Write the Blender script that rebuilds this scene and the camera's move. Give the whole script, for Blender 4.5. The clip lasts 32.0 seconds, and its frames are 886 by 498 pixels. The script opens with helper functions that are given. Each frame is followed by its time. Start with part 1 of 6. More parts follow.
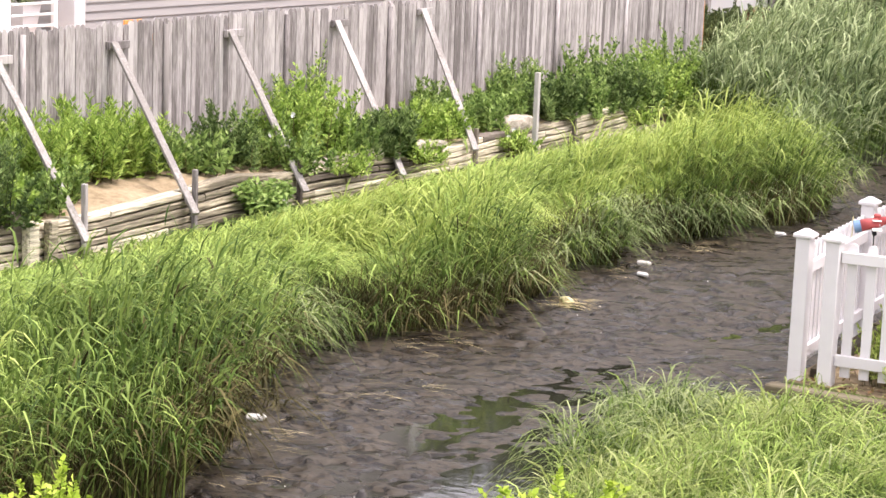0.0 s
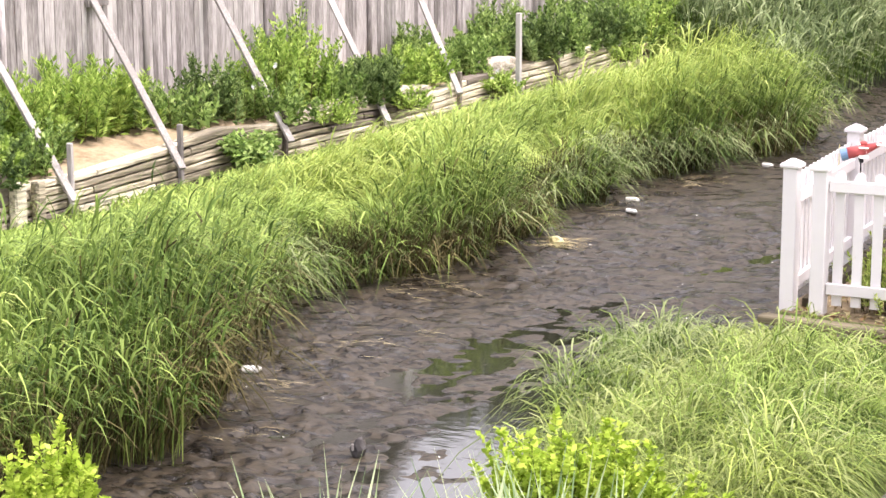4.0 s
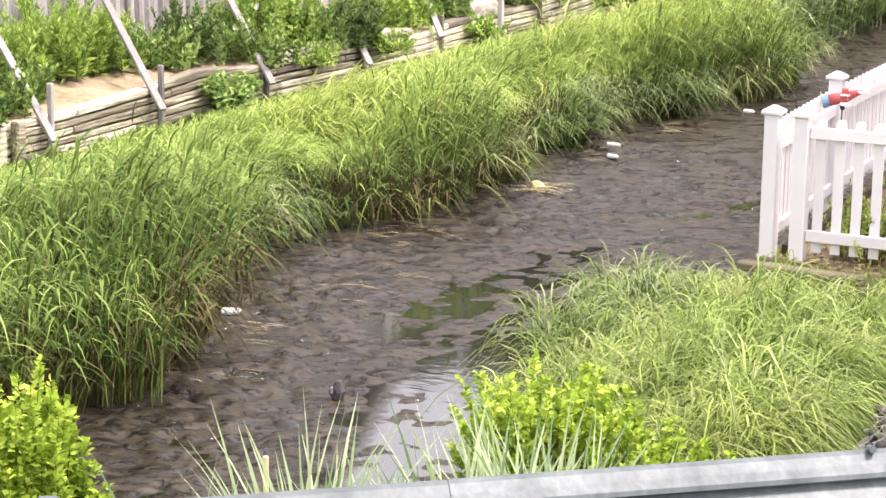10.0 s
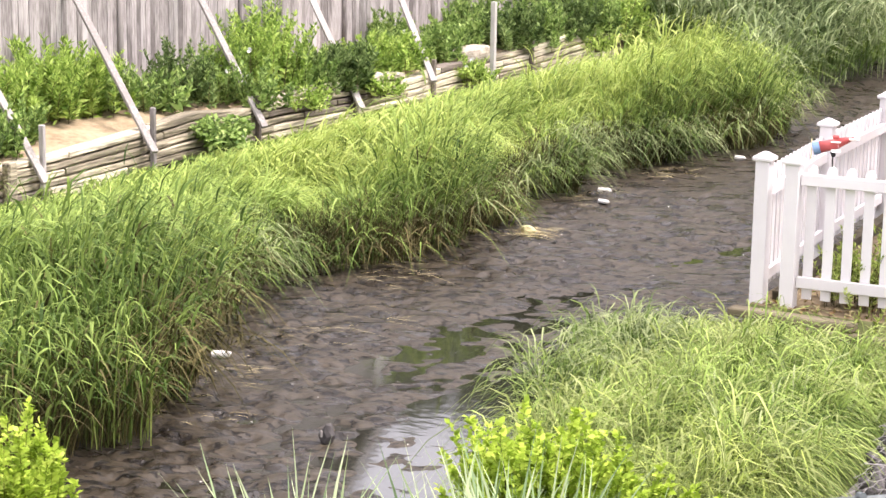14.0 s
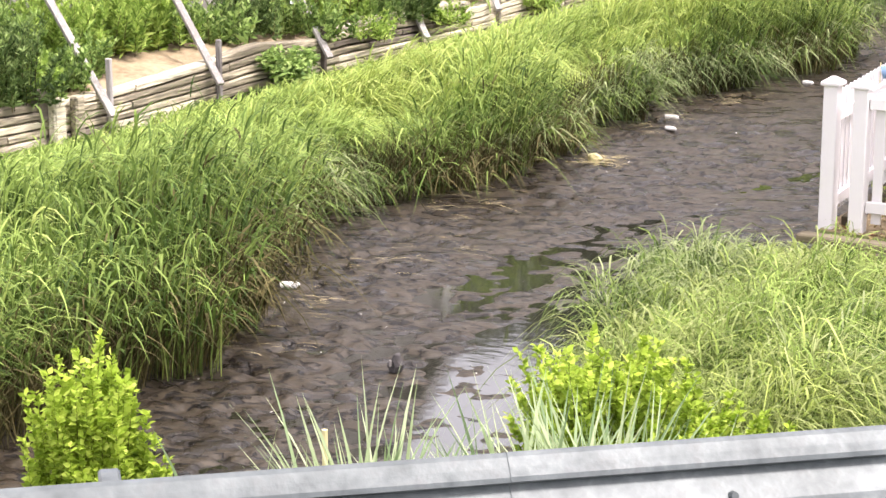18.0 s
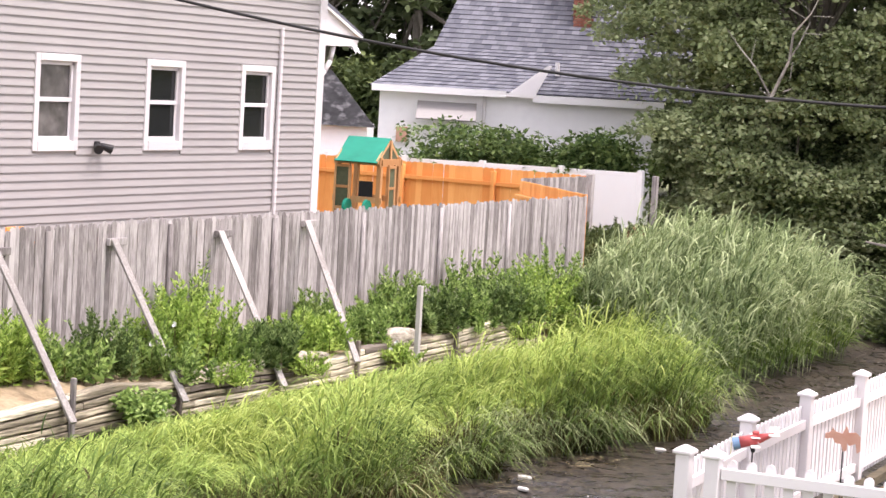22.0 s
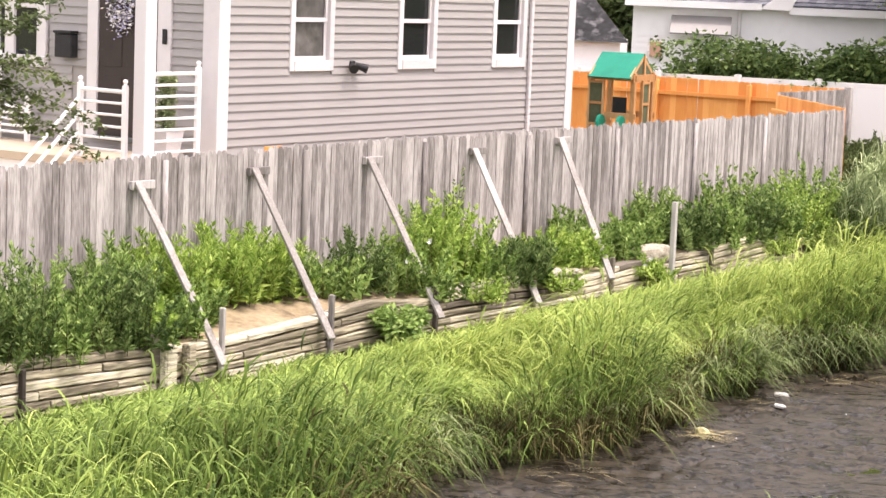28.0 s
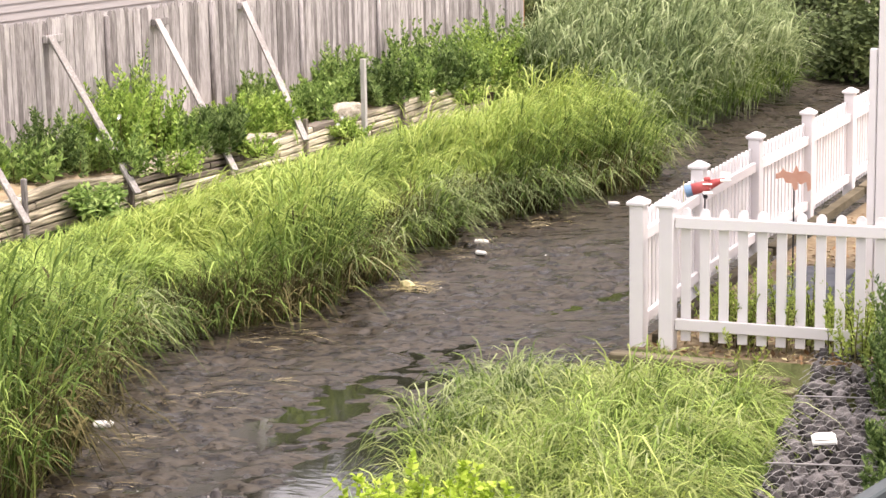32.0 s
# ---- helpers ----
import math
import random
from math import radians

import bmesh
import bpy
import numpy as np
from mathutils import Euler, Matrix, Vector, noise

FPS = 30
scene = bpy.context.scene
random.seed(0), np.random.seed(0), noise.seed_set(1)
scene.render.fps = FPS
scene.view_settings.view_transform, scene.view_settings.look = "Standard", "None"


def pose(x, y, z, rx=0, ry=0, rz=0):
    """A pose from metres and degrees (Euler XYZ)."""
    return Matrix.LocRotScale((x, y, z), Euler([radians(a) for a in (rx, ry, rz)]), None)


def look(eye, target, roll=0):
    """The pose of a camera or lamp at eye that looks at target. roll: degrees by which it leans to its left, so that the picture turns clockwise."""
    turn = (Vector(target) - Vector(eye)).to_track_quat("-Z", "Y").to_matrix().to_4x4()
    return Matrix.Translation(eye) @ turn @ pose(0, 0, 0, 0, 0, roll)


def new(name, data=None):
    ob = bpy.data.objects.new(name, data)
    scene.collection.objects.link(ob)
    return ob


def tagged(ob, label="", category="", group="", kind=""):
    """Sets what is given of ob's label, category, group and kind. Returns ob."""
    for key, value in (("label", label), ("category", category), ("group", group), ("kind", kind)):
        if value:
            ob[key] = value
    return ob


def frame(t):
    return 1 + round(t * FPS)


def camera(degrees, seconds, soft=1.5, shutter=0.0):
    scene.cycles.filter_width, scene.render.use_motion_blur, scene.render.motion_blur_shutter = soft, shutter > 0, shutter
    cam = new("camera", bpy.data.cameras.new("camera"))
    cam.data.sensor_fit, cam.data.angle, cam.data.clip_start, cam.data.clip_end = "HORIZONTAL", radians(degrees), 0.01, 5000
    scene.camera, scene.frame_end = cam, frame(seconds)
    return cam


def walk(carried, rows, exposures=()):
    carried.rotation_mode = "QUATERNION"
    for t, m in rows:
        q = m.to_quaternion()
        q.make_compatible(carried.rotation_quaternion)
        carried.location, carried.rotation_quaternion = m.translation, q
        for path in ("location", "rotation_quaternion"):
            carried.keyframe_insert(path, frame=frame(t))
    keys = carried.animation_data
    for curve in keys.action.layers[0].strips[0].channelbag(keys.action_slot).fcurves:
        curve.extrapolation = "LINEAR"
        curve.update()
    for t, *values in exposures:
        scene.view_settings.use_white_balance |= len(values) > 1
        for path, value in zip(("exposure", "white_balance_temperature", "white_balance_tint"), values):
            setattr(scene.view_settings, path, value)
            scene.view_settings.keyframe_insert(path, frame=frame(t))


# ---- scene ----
EYE = Vector((0.0, 0.0, 4.3))


def aim(yaw, pitch, roll, shift=(0, 0, 0)):
    """Camera pose from degrees: yaw to the left of +y, pitch up, roll as look() takes it."""
    eye = EYE + Vector(shift)
    y, p = radians(yaw), radians(pitch)
    way = Vector((-math.sin(y) * math.cos(p), math.cos(y) * math.cos(p), math.sin(p)))
    return look(eye, eye + way, roll)


cam = camera(23.9, 32.0, soft=1.5)
# seconds, yaw, pitch, roll of a camera held in the hand above the guard rail
TURNS = [
    (0.0, 30.57, -10.65, 2.20), (0.5, 29.93, -10.58, 1.45), (1.0, 30.78, -11.52, 0.52), (1.5, 31.02, -11.70, 0.22),
    (2.0, 30.86, -11.81, 0.13), (2.5, 30.65, -11.86, 0.11), (3.0, 30.46, -11.96, -0.03), (3.5, 30.27, -12.08, -0.13),
    (5.5, 30.10, -12.53, 0.32), (6.0, 29.83, -12.96, 0.39), (6.5, 29.54, -13.13, 0.55), (7.0, 29.44, -13.18, 0.64),
    (7.5, 29.46, -13.24, 0.77), (8.0, 29.51, -13.33, 0.70), (8.5, 29.79, -13.59, 0.53), (9.0, 29.87, -13.70, 0.47),
    (9.5, 29.77, -13.76, 0.44), (10.0, 29.68, -13.70, 0.54), (10.5, 29.80, -13.47, 0.56), (11.0, 30.07, -13.06, 0.52),
    (11.5, 30.15, -12.71, 0.56), (12.0, 30.09, -12.73, 0.53), (12.5, 29.95, -12.92, 0.55), (13.0, 29.69, -12.84, 0.75),
    (13.5, 29.52, -12.64, 0.91), (14.0, 29.44, -12.49, 0.96), (14.5, 29.25, -12.46, 1.07), (16.5, 29.79, -13.19, 0.67),
    (17.0, 30.47, -13.71, 0.18), (17.5, 31.02, -14.13, 0.09), (18.0, 31.31, -14.44, -0.05), (18.5, 31.61, -14.49, -0.18),
    (19.0, 31.47, -14.12, -0.39), (19.5, 32.37, -14.04, -0.62), (20.0, 31.78, -14.30, 0.61), (20.5, 29.59, -13.61, 2.50),
    (21.0, 28.54, -10.74, 3.54), (21.5, 27.97, -6.42, 3.71), (22.0, 27.60, -4.69, 3.37), (22.5, 27.46, -4.52, 3.11),
    (23.0, 27.61, -4.80, 3.00), (23.5, 28.28, -5.40, 2.83), (24.0, 29.58, -6.24, 2.68), (24.5, 31.15, -7.06, 2.35),
    (25.0, 32.79, -7.65, 1.95), (25.5, 34.20, -7.90, 1.54), (27.5, 35.52, -7.17, 1.66), (28.0, 34.46, -7.31, 2.33),
    (28.5, 33.37, -7.27, 2.97), (29.0, 30.68, -7.28, 2.70), (29.5, 28.44, -7.97, 1.54), (30.0, 27.73, -8.89, 0.42),
    (30.5, 27.26, -9.58, -0.21), (31.0, 26.56, -10.04, -0.57), (31.5, 26.18, -10.57, -0.84), (32.0, 26.05, -10.96, -0.96),
]
walk(cam, [(t, aim(y, p, r)) for t, y, p, r in TURNS], exposures=[(0.0, 1.64, 6500, 21), (1.6, 1.88, 6500, 21), (17.6, 1.89, 6500, 21), (19.0, 1.96, 6500, 21), (20.2, 1.98, 6500, 21), (20.9, 2.01, 6500, 21), (21.4, 1.87, 6500, 22), (22.2, 1.59, 6450, 24), (23.2, 1.59, 6500, 24), (24.2, 1.61, 6620, 22), (28.0, 1.63, 6750, 20.5), (32.0, 1.67, 6800, 21)])

# ---- light: bright overcast ----
SUN_UP, SUN_AZ = 66.0, 75.0
world = bpy.data.worlds.new("sky")
scene.world = world
world.use_nodes = True
wt = world.node_tree
sky = wt.nodes.new("ShaderNodeTexSky")
sky.sky_type, sky.sun_disc = "NISHITA", False
sky.sun_elevation, sky.sun_rotation = radians(SUN_UP), radians(SUN_AZ)
sky.air_density, sky.dust_density, sky.ozone_density = 1.0, 6.0, 1.0
wt.nodes["Background"].inputs[1].default_value = 0.13
pale = wt.nodes.new("ShaderNodeMixRGB")
pale.blend_type = "MIX"
pale.inputs[0].default_value = 0.7
pale.inputs[2].default_value = (6.2, 6.1, 6.0, 1)
wt.links.new(sky.outputs[0], pale.inputs[1])
wt.links.new(pale.outputs[0], wt.nodes["Background"].inputs[0])
sun = new("sun", bpy.data.lights.new("sun", "SUN"))
sun.data.energy, sun.data.angle, sun.data.color = 1.3, radians(14), (1.0, 0.96, 0.9)
sun_dir = Vector((math.sin(radians(SUN_AZ)) * math.cos(radians(SUN_UP)), math.cos(radians(SUN_AZ)) * math.cos(radians(SUN_UP)), math.sin(radians(SUN_UP))))
sun.matrix_world = look(sun_dir * 60, (0, 0, 0))


# ---- materials ----
rng = np.random.default_rng(7)


def shade(name, colours, rough=0.8, metal=0.0, scale=(1, 1, 1), grain=8.0, blotch=1.2, bump=0.3, bump_scale=None, by="noise", spec=0.3, through_light=0.0, stain=None, stain_amount=0.5, detail=6.0, vary=0.55, contrast=1.0):
    """A procedural material: colours run over a grain noise, a blotch noise and, by piece or island, a random value."""
    m = bpy.data.materials.new(name)
    m.use_nodes = True
    nt = m.node_tree
    bs = nt.nodes["Principled BSDF"]
    bs.inputs["Roughness"].default_value, bs.inputs["Metallic"].default_value = rough, metal
    bs.inputs["Specular IOR Level"].default_value = spec
    tc = nt.nodes.new("ShaderNodeTexCoord")
    mp = nt.nodes.new("ShaderNodeMapping")
    mp.inputs["Scale"].default_value = scale
    place = tc.outputs["Object"]
    if by == "object":
        info = nt.nodes.new("ShaderNodeObjectInfo")
        shift = nt.nodes.new("ShaderNodeVectorMath")
        shift.operation = "MULTIPLY_ADD"
        shift.inputs[1].default_value = (31.7, 17.3, 53.1)
        nt.links.new(info.outputs["Random"], shift.inputs[0])
        nt.links.new(place, shift.inputs[2])
        place = shift.outputs[0]
    nt.links.new(place, mp.inputs[0])
    fine = nt.nodes.new("ShaderNodeTexNoise")
    fine.inputs["Scale"].default_value, fine.inputs["Detail"].default_value = grain, detail
    nt.links.new(mp.outputs[0], fine.inputs["Vector"])
    big = nt.nodes.new("ShaderNodeTexNoise")
    big.inputs["Scale"].default_value, big.inputs["Detail"].default_value = blotch, 3.0
    nt.links.new(place, big.inputs["Vector"])
    mix = nt.nodes.new("ShaderNodeMath")
    mix.operation = "MULTIPLY_ADD"
    mix.inputs[1].default_value = 0.5
    nt.links.new(fine.outputs[0], mix.inputs[0])
    half = nt.nodes.new("ShaderNodeMath")
    half.operation = "MULTIPLY"
    half.inputs[1].default_value = 0.5
    nt.links.new(big.outputs[0], half.inputs[0])
    nt.links.new(half.outputs[0], mix.inputs[2])
    value = mix.outputs[0]
    if contrast != 1.0:
        push = nt.nodes.new("ShaderNodeMath")
        push.operation = "MULTIPLY_ADD"
        push.inputs[1].default_value, push.inputs[2].default_value = contrast, 0.5 - 0.5 * contrast
        nt.links.new(value, push.inputs[0])
        value = push.outputs[0]
    if by in ("object", "island"):
        rnd = nt.nodes.new("ShaderNodeObjectInfo" if by == "object" else "ShaderNodeNewGeometry")
        out = rnd.outputs["Random"] if by == "object" else rnd.outputs["Random Per Island"]
        lo = nt.nodes.new("ShaderNodeMath")
        lo.operation = "MULTIPLY_ADD"
        lo.inputs[1].default_value, lo.inputs[2].default_value = vary, -vary / 2
        nt.links.new(out, lo.inputs[0])
        add = nt.nodes.new("ShaderNodeMath")
        add.operation = "ADD"
        nt.links.new(value, add.inputs[0])
        nt.links.new(lo.outputs[0], add.inputs[1])
        value = add.outputs[0]
    ramp = nt.nodes.new("ShaderNodeValToRGB")
    els = ramp.color_ramp.elements
    span = [0.28 + 0.44 * i / max(1, len(colours) - 1) for i in range(len(colours))]
    els[0].position, els[0].color = span[0], (*colours[0], 1)
    els[1].position, els[1].color = span[-1], (*colours[-1], 1)
    for s, c in list(zip(span, colours))[1:-1]:
        e = els.new(s)
        e.color = (*c, 1)
    nt.links.new(value, ramp.inputs[0])
    colour = ramp.outputs[0]
    if stain:
        st = nt.nodes.new("ShaderNodeTexNoise")
        st.inputs["Scale"].default_value, st.inputs["Detail"].default_value = blotch * 3.1, 5.0
        nt.links.new(mp.outputs[0], st.inputs["Vector"])
        sr = nt.nodes.new("ShaderNodeValToRGB")
        sr.color_ramp.elements[0].position, sr.color_ramp.elements[1].position = 0.5, 0.68
        sr.color_ramp.elements[1].color = (stain_amount, stain_amount, stain_amount, 1)
        nt.links.new(st.outputs[0], sr.inputs[0])
        over = nt.nodes.new("ShaderNodeMixRGB")
        over.inputs[2].default_value = (*stain, 1)
        nt.links.new(sr.outputs[0], over.inputs[0])
        nt.links.new(colour, over.inputs[1])
        colour = over.outputs[0]
    nt.links.new(colour, bs.inputs["Base Color"])
    if bump:
        bp = nt.nodes.new("ShaderNodeBump")
        bp.inputs["Strength"].default_value = bump
        bp.inputs["Distance"].default_value = bump_scale or 0.01
        nt.links.new(fine.outputs[0], bp.inputs["Height"])
        nt.links.new(bp.outputs[0], bs.inputs["Normal"])
    if through_light:
        tl = nt.nodes.new("ShaderNodeBsdfTranslucent")
        nt.links.new(colour, tl.inputs[0])
        ms = nt.nodes.new("ShaderNodeMixShader")
        ms.inputs[0].default_value = through_light
        nt.links.new(bs.outputs[0], ms.inputs[1])
        nt.links.new(tl.outputs[0], ms.inputs[2])
        nt.links.new(ms.outputs[0], nt.nodes["Material Output"].inputs[0])
    return m


def leafy(name, colours, light=0.3, rough=0.65, blotch=0.5, vary=0.45):
    return shade(name, colours, rough=rough, grain=1.5, blotch=blotch, bump=0, by="island", spec=0.14, through_light=light, vary=vary)


M = dict(
    fence=shade("weathered_fence_wood", [(0.148, 0.134, 0.127), (0.315, 0.293, 0.282), (0.49, 0.463, 0.447)], rough=0.9, scale=(11, 11, 1.3), grain=5, blotch=1.1, bump=0.7, by="object", vary=0.34, contrast=1.3, stain=(0.19, 0.165, 0.162), stain_amount=0.35),
    orange=shade("orange_stained_wood", [(0.74, 0.285, 0.075), (0.80, 0.345, 0.10), (0.86, 0.40, 0.13)], rough=0.75, scale=(12, 12, 0.8), grain=5, by="object", bump=0.3),
    brace=shade("pale_weathered_board", [(0.225, 0.209, 0.194), (0.35, 0.329, 0.31), (0.48, 0.455, 0.434)], rough=0.85, scale=(8, 8, 1), grain=6, by="object", bump=0.4, contrast=1.5),
    timber=shade("bulkhead_timber", [(0.20, 0.175, 0.125), (0.48, 0.425, 0.31), (0.68, 0.62, 0.48)], rough=0.92, scale=(8, 0.8, 10), grain=4, blotch=1.0, by="object", bump=0.9, bump_scale=0.03, contrast=1.6, stain=(0.07, 0.06, 0.045), stain_amount=0.65),
    darktimber=shade("dark_wet_timber", [(0.05, 0.04, 0.035), (0.11, 0.09, 0.075), (0.20, 0.17, 0.14)], rough=0.9, scale=(8, 0.8, 10), grain=4, by="object", bump=0.8, bump_scale=0.02),
    siding=shade("grey_vinyl_siding", [(0.298, 0.286, 0.279), (0.327, 0.313, 0.305), (0.357, 0.34, 0.331)], rough=0.6, scale=(1, 0.4, 6), grain=6, blotch=0.4, bump=0.1),
    white=shade("white_vinyl", [(0.66, 0.635, 0.64), (0.71, 0.685, 0.69), (0.75, 0.725, 0.73)], rough=0.45, grain=5, blotch=0.8, bump=0.03, by="object", spec=0.4),
    trim=shade("house_trim_vinyl", [(0.57, 0.55, 0.555), (0.62, 0.60, 0.605), (0.66, 0.64, 0.645)], rough=0.5, grain=5, blotch=0.8, bump=0.03, by="object", spec=0.35),
    brightwhite=shade("clean_white_vinyl", [(0.84, 0.83, 0.83), (0.87, 0.86, 0.86)], rough=0.4, grain=4, bump=0.02),
    whitewall=shade("white_painted_siding", [(0.83, 0.825, 0.83), (0.88, 0.875, 0.88), (0.91, 0.905, 0.905)], rough=0.7, grain=4, blotch=0.6, bump=0.1),
    glass=shade("dark_window_glass", [(0.012, 0.013, 0.014), (0.02, 0.022, 0.022)], rough=0.06, grain=1, bump=0, spec=0.6),
    curtain=shade("net_curtain_pane", [(0.03, 0.028, 0.027), (0.09, 0.085, 0.082), (0.18, 0.17, 0.165)], rough=0.15, grain=5, blotch=3, bump=0, spec=0.5),
    deckwood=shade("pale_deck_wood", [(0.5, 0.4, 0.3), (0.58, 0.48, 0.37)], rough=0.8, grain=5, bump=0.2),
    door=shade("dark_brown_door", [(0.03, 0.022, 0.02), (0.045, 0.033, 0.03)], rough=0.45, grain=6, bump=0.1),
    black=shade("black_plastic", [(0.012, 0.012, 0.013), (0.025, 0.025, 0.027)], rough=0.5, grain=8, bump=0.1),
    shingle=shade("grey_asphalt_shingle", [(0.115, 0.12, 0.145), (0.155, 0.16, 0.185), (0.20, 0.205, 0.235)], rough=0.95, scale=(3, 3, 8), grain=7, blotch=1.0, bump=0.6, by="island"),
    oldroof=shade("dark_torn_roofing", [(0.03, 0.03, 0.033), (0.07, 0.07, 0.075), (0.13, 0.13, 0.135)], rough=0.8, grain=5, bump=0.5, by="island", stain=(0.45, 0.45, 0.46), stain_amount=0.5),
    greenroof=shade("green_canopy_plastic", [(0.0, 0.17, 0.11), (0.0, 0.22, 0.145), (0.005, 0.26, 0.17)], rough=0.5, grain=4, bump=0.1),
    cedar=shade("cedar_playset_wood", [(0.40, 0.20, 0.08), (0.50, 0.27, 0.12), (0.58, 0.33, 0.16)], rough=0.75, scale=(6, 6, 1), grain=6, by="object"),
    brick=shade("red_chimney_brick", [(0.24, 0.09, 0.06), (0.34, 0.14, 0.10), (0.40, 0.19, 0.14)], rough=0.9, grain=6, by="island", bump=0.4),
    asphalt=shade("road_asphalt", [(0.035, 0.035, 0.036), (0.06, 0.06, 0.06)], rough=0.9, grain=40, blotch=1.5, bump=0.5),
    steel=shade("galvanised_steel", [(0.045, 0.055, 0.055), (0.10, 0.118, 0.118), (0.185, 0.21, 0.207)], rough=0.5, metal=0.25, scale=(1, 1, 1), grain=34, blotch=11, bump=0.15, spec=0.5, stain=(0.05, 0.055, 0.055), stain_amount=0.45),
    rock=shade("gabion_stone", [(0.028, 0.026, 0.026), (0.085, 0.079, 0.078), (0.20, 0.187, 0.182)], rough=0.9, grain=14, blotch=9, by="object", bump=0.8, vary=0.45),
    wire=shade("galvanised_wire", [(0.22, 0.215, 0.21), (0.32, 0.31, 0.30)], rough=0.5, metal=0.5, grain=8, bump=0),
    cable=shade("black_cable", [(0.012, 0.012, 0.012), (0.02, 0.02, 0.02)], rough=0.6, grain=4, bump=0),
    straw=shade("dead_straw", [(0.30, 0.24, 0.12), (0.45, 0.38, 0.2), (0.58, 0.50, 0.28)], rough=0.9, grain=3, by="island", bump=0),
    bark=shade("tree_bark", [(0.07, 0.06, 0.05), (0.14, 0.125, 0.10), (0.22, 0.2, 0.17)], rough=0.95, scale=(4, 4, 1), grain=7, bump=0.8, bump_scale=0.03),
    deadwood=shade("bare_dead_wood", [(0.17, 0.155, 0.135), (0.30, 0.275, 0.24), (0.44, 0.41, 0.36)], rough=0.9, grain=8, blotch=2, by="object", bump=0.5, contrast=1.3),
    paper=shade("white_litter", [(0.66, 0.65, 0.6), (0.78, 0.77, 0.74)], rough=0.6, grain=9, bump=0.2),
    yellow=shade("yellowish_litter", [(0.55, 0.49, 0.25), (0.66, 0.60, 0.36)], rough=0.7, grain=9, bump=0.2),
    red=shade("red_painted_metal", [(0.36, 0.06, 0.06), (0.48, 0.12, 0.11)], rough=0.4, grain=6, bump=0),
    blue=shade("blue_painted_metal", [(0.13, 0.22, 0.34), (0.2, 0.3, 0.42)], rough=0.4, grain=6, bump=0),
    pink=shade("faded_orange_metal", [(0.55, 0.27, 0.18), (0.66, 0.42, 0.32)], rough=0.55, grain=14, bump=0),
    purple=shade("wreath_flowers", [(0.16, 0.2, 0.1), (0.36, 0.34, 0.62), (0.8, 0.78, 0.8), (0.85, 0.83, 0.82)], rough=0.7, grain=3, by="island", bump=0),
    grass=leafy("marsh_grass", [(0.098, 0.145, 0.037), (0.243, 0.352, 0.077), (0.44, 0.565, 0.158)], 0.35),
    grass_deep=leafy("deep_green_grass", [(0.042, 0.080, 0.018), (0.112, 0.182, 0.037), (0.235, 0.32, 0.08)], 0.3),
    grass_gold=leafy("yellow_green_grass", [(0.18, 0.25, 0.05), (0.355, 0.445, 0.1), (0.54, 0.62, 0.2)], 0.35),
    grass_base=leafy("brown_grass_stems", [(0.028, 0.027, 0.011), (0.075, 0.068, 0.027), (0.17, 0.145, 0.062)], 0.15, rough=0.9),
    grass_pale=leafy("grey_green_grass", [(0.10, 0.132, 0.05), (0.225, 0.28, 0.117), (0.38, 0.435, 0.215)], 0.3),
    meadow=leafy("light_marsh_grass", [(0.118, 0.162, 0.045), (0.245, 0.30, 0.085), (0.39, 0.44, 0.18)], 0.35),
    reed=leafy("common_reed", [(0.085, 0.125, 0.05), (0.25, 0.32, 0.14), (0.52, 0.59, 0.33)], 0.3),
    weed=leafy("weed_leaves", [(0.095, 0.165, 0.045), (0.24, 0.36, 0.092), (0.47, 0.60, 0.21)], 0.35),
    weed_light=leafy("light_weed_leaves", [(0.15, 0.25, 0.048), (0.33, 0.475, 0.095), (0.57, 0.70, 0.20)], 0.35),
    weed_dark=leafy("dark_weed_leaves", [(0.046, 0.082, 0.026), (0.125, 0.195, 0.056), (0.29, 0.385, 0.14)], 0.3),
    lime=leafy("lime_leaves", [(0.20, 0.30, 0.03), (0.40, 0.54, 0.065), (0.60, 0.71, 0.14)], 0.35),
    tree=leafy("dark_tree_leaves", [(0.095, 0.13, 0.062), (0.31, 0.37, 0.18), (0.62, 0.68, 0.40)], 0.3, blotch=0.6, vary=0.2),
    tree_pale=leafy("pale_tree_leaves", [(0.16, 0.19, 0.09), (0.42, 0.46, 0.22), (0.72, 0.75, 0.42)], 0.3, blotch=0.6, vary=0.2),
    blade=shade("blue_green_reed", [(0.20, 0.29, 0.14), (0.34, 0.44, 0.23), (0.50, 0.58, 0.35)], rough=0.55, grain=1.5, blotch=0.5, bump=0, by="object", spec=0.25, through_light=0.3),
    hedge=leafy("dark_hedge_leaves", [(0.038, 0.058, 0.024), (0.095, 0.13, 0.048), (0.22, 0.27, 0.10)], 0.25, vary=0.22),
    farwood=leafy("far_leaves", [(0.045, 0.066, 0.035), (0.10, 0.132, 0.06), (0.20, 0.245, 0.115)], 0.2, vary=0.22),
)


# ---- builders ----
def finish(bm, name, smooth=False):
    me = bpy.data.meshes.new(name)
    bm.normal_update()
    bm.to_mesh(me)
    bm.free()
    if smooth:
        for p in me.polygons:
            p.use_smooth = True
    return me


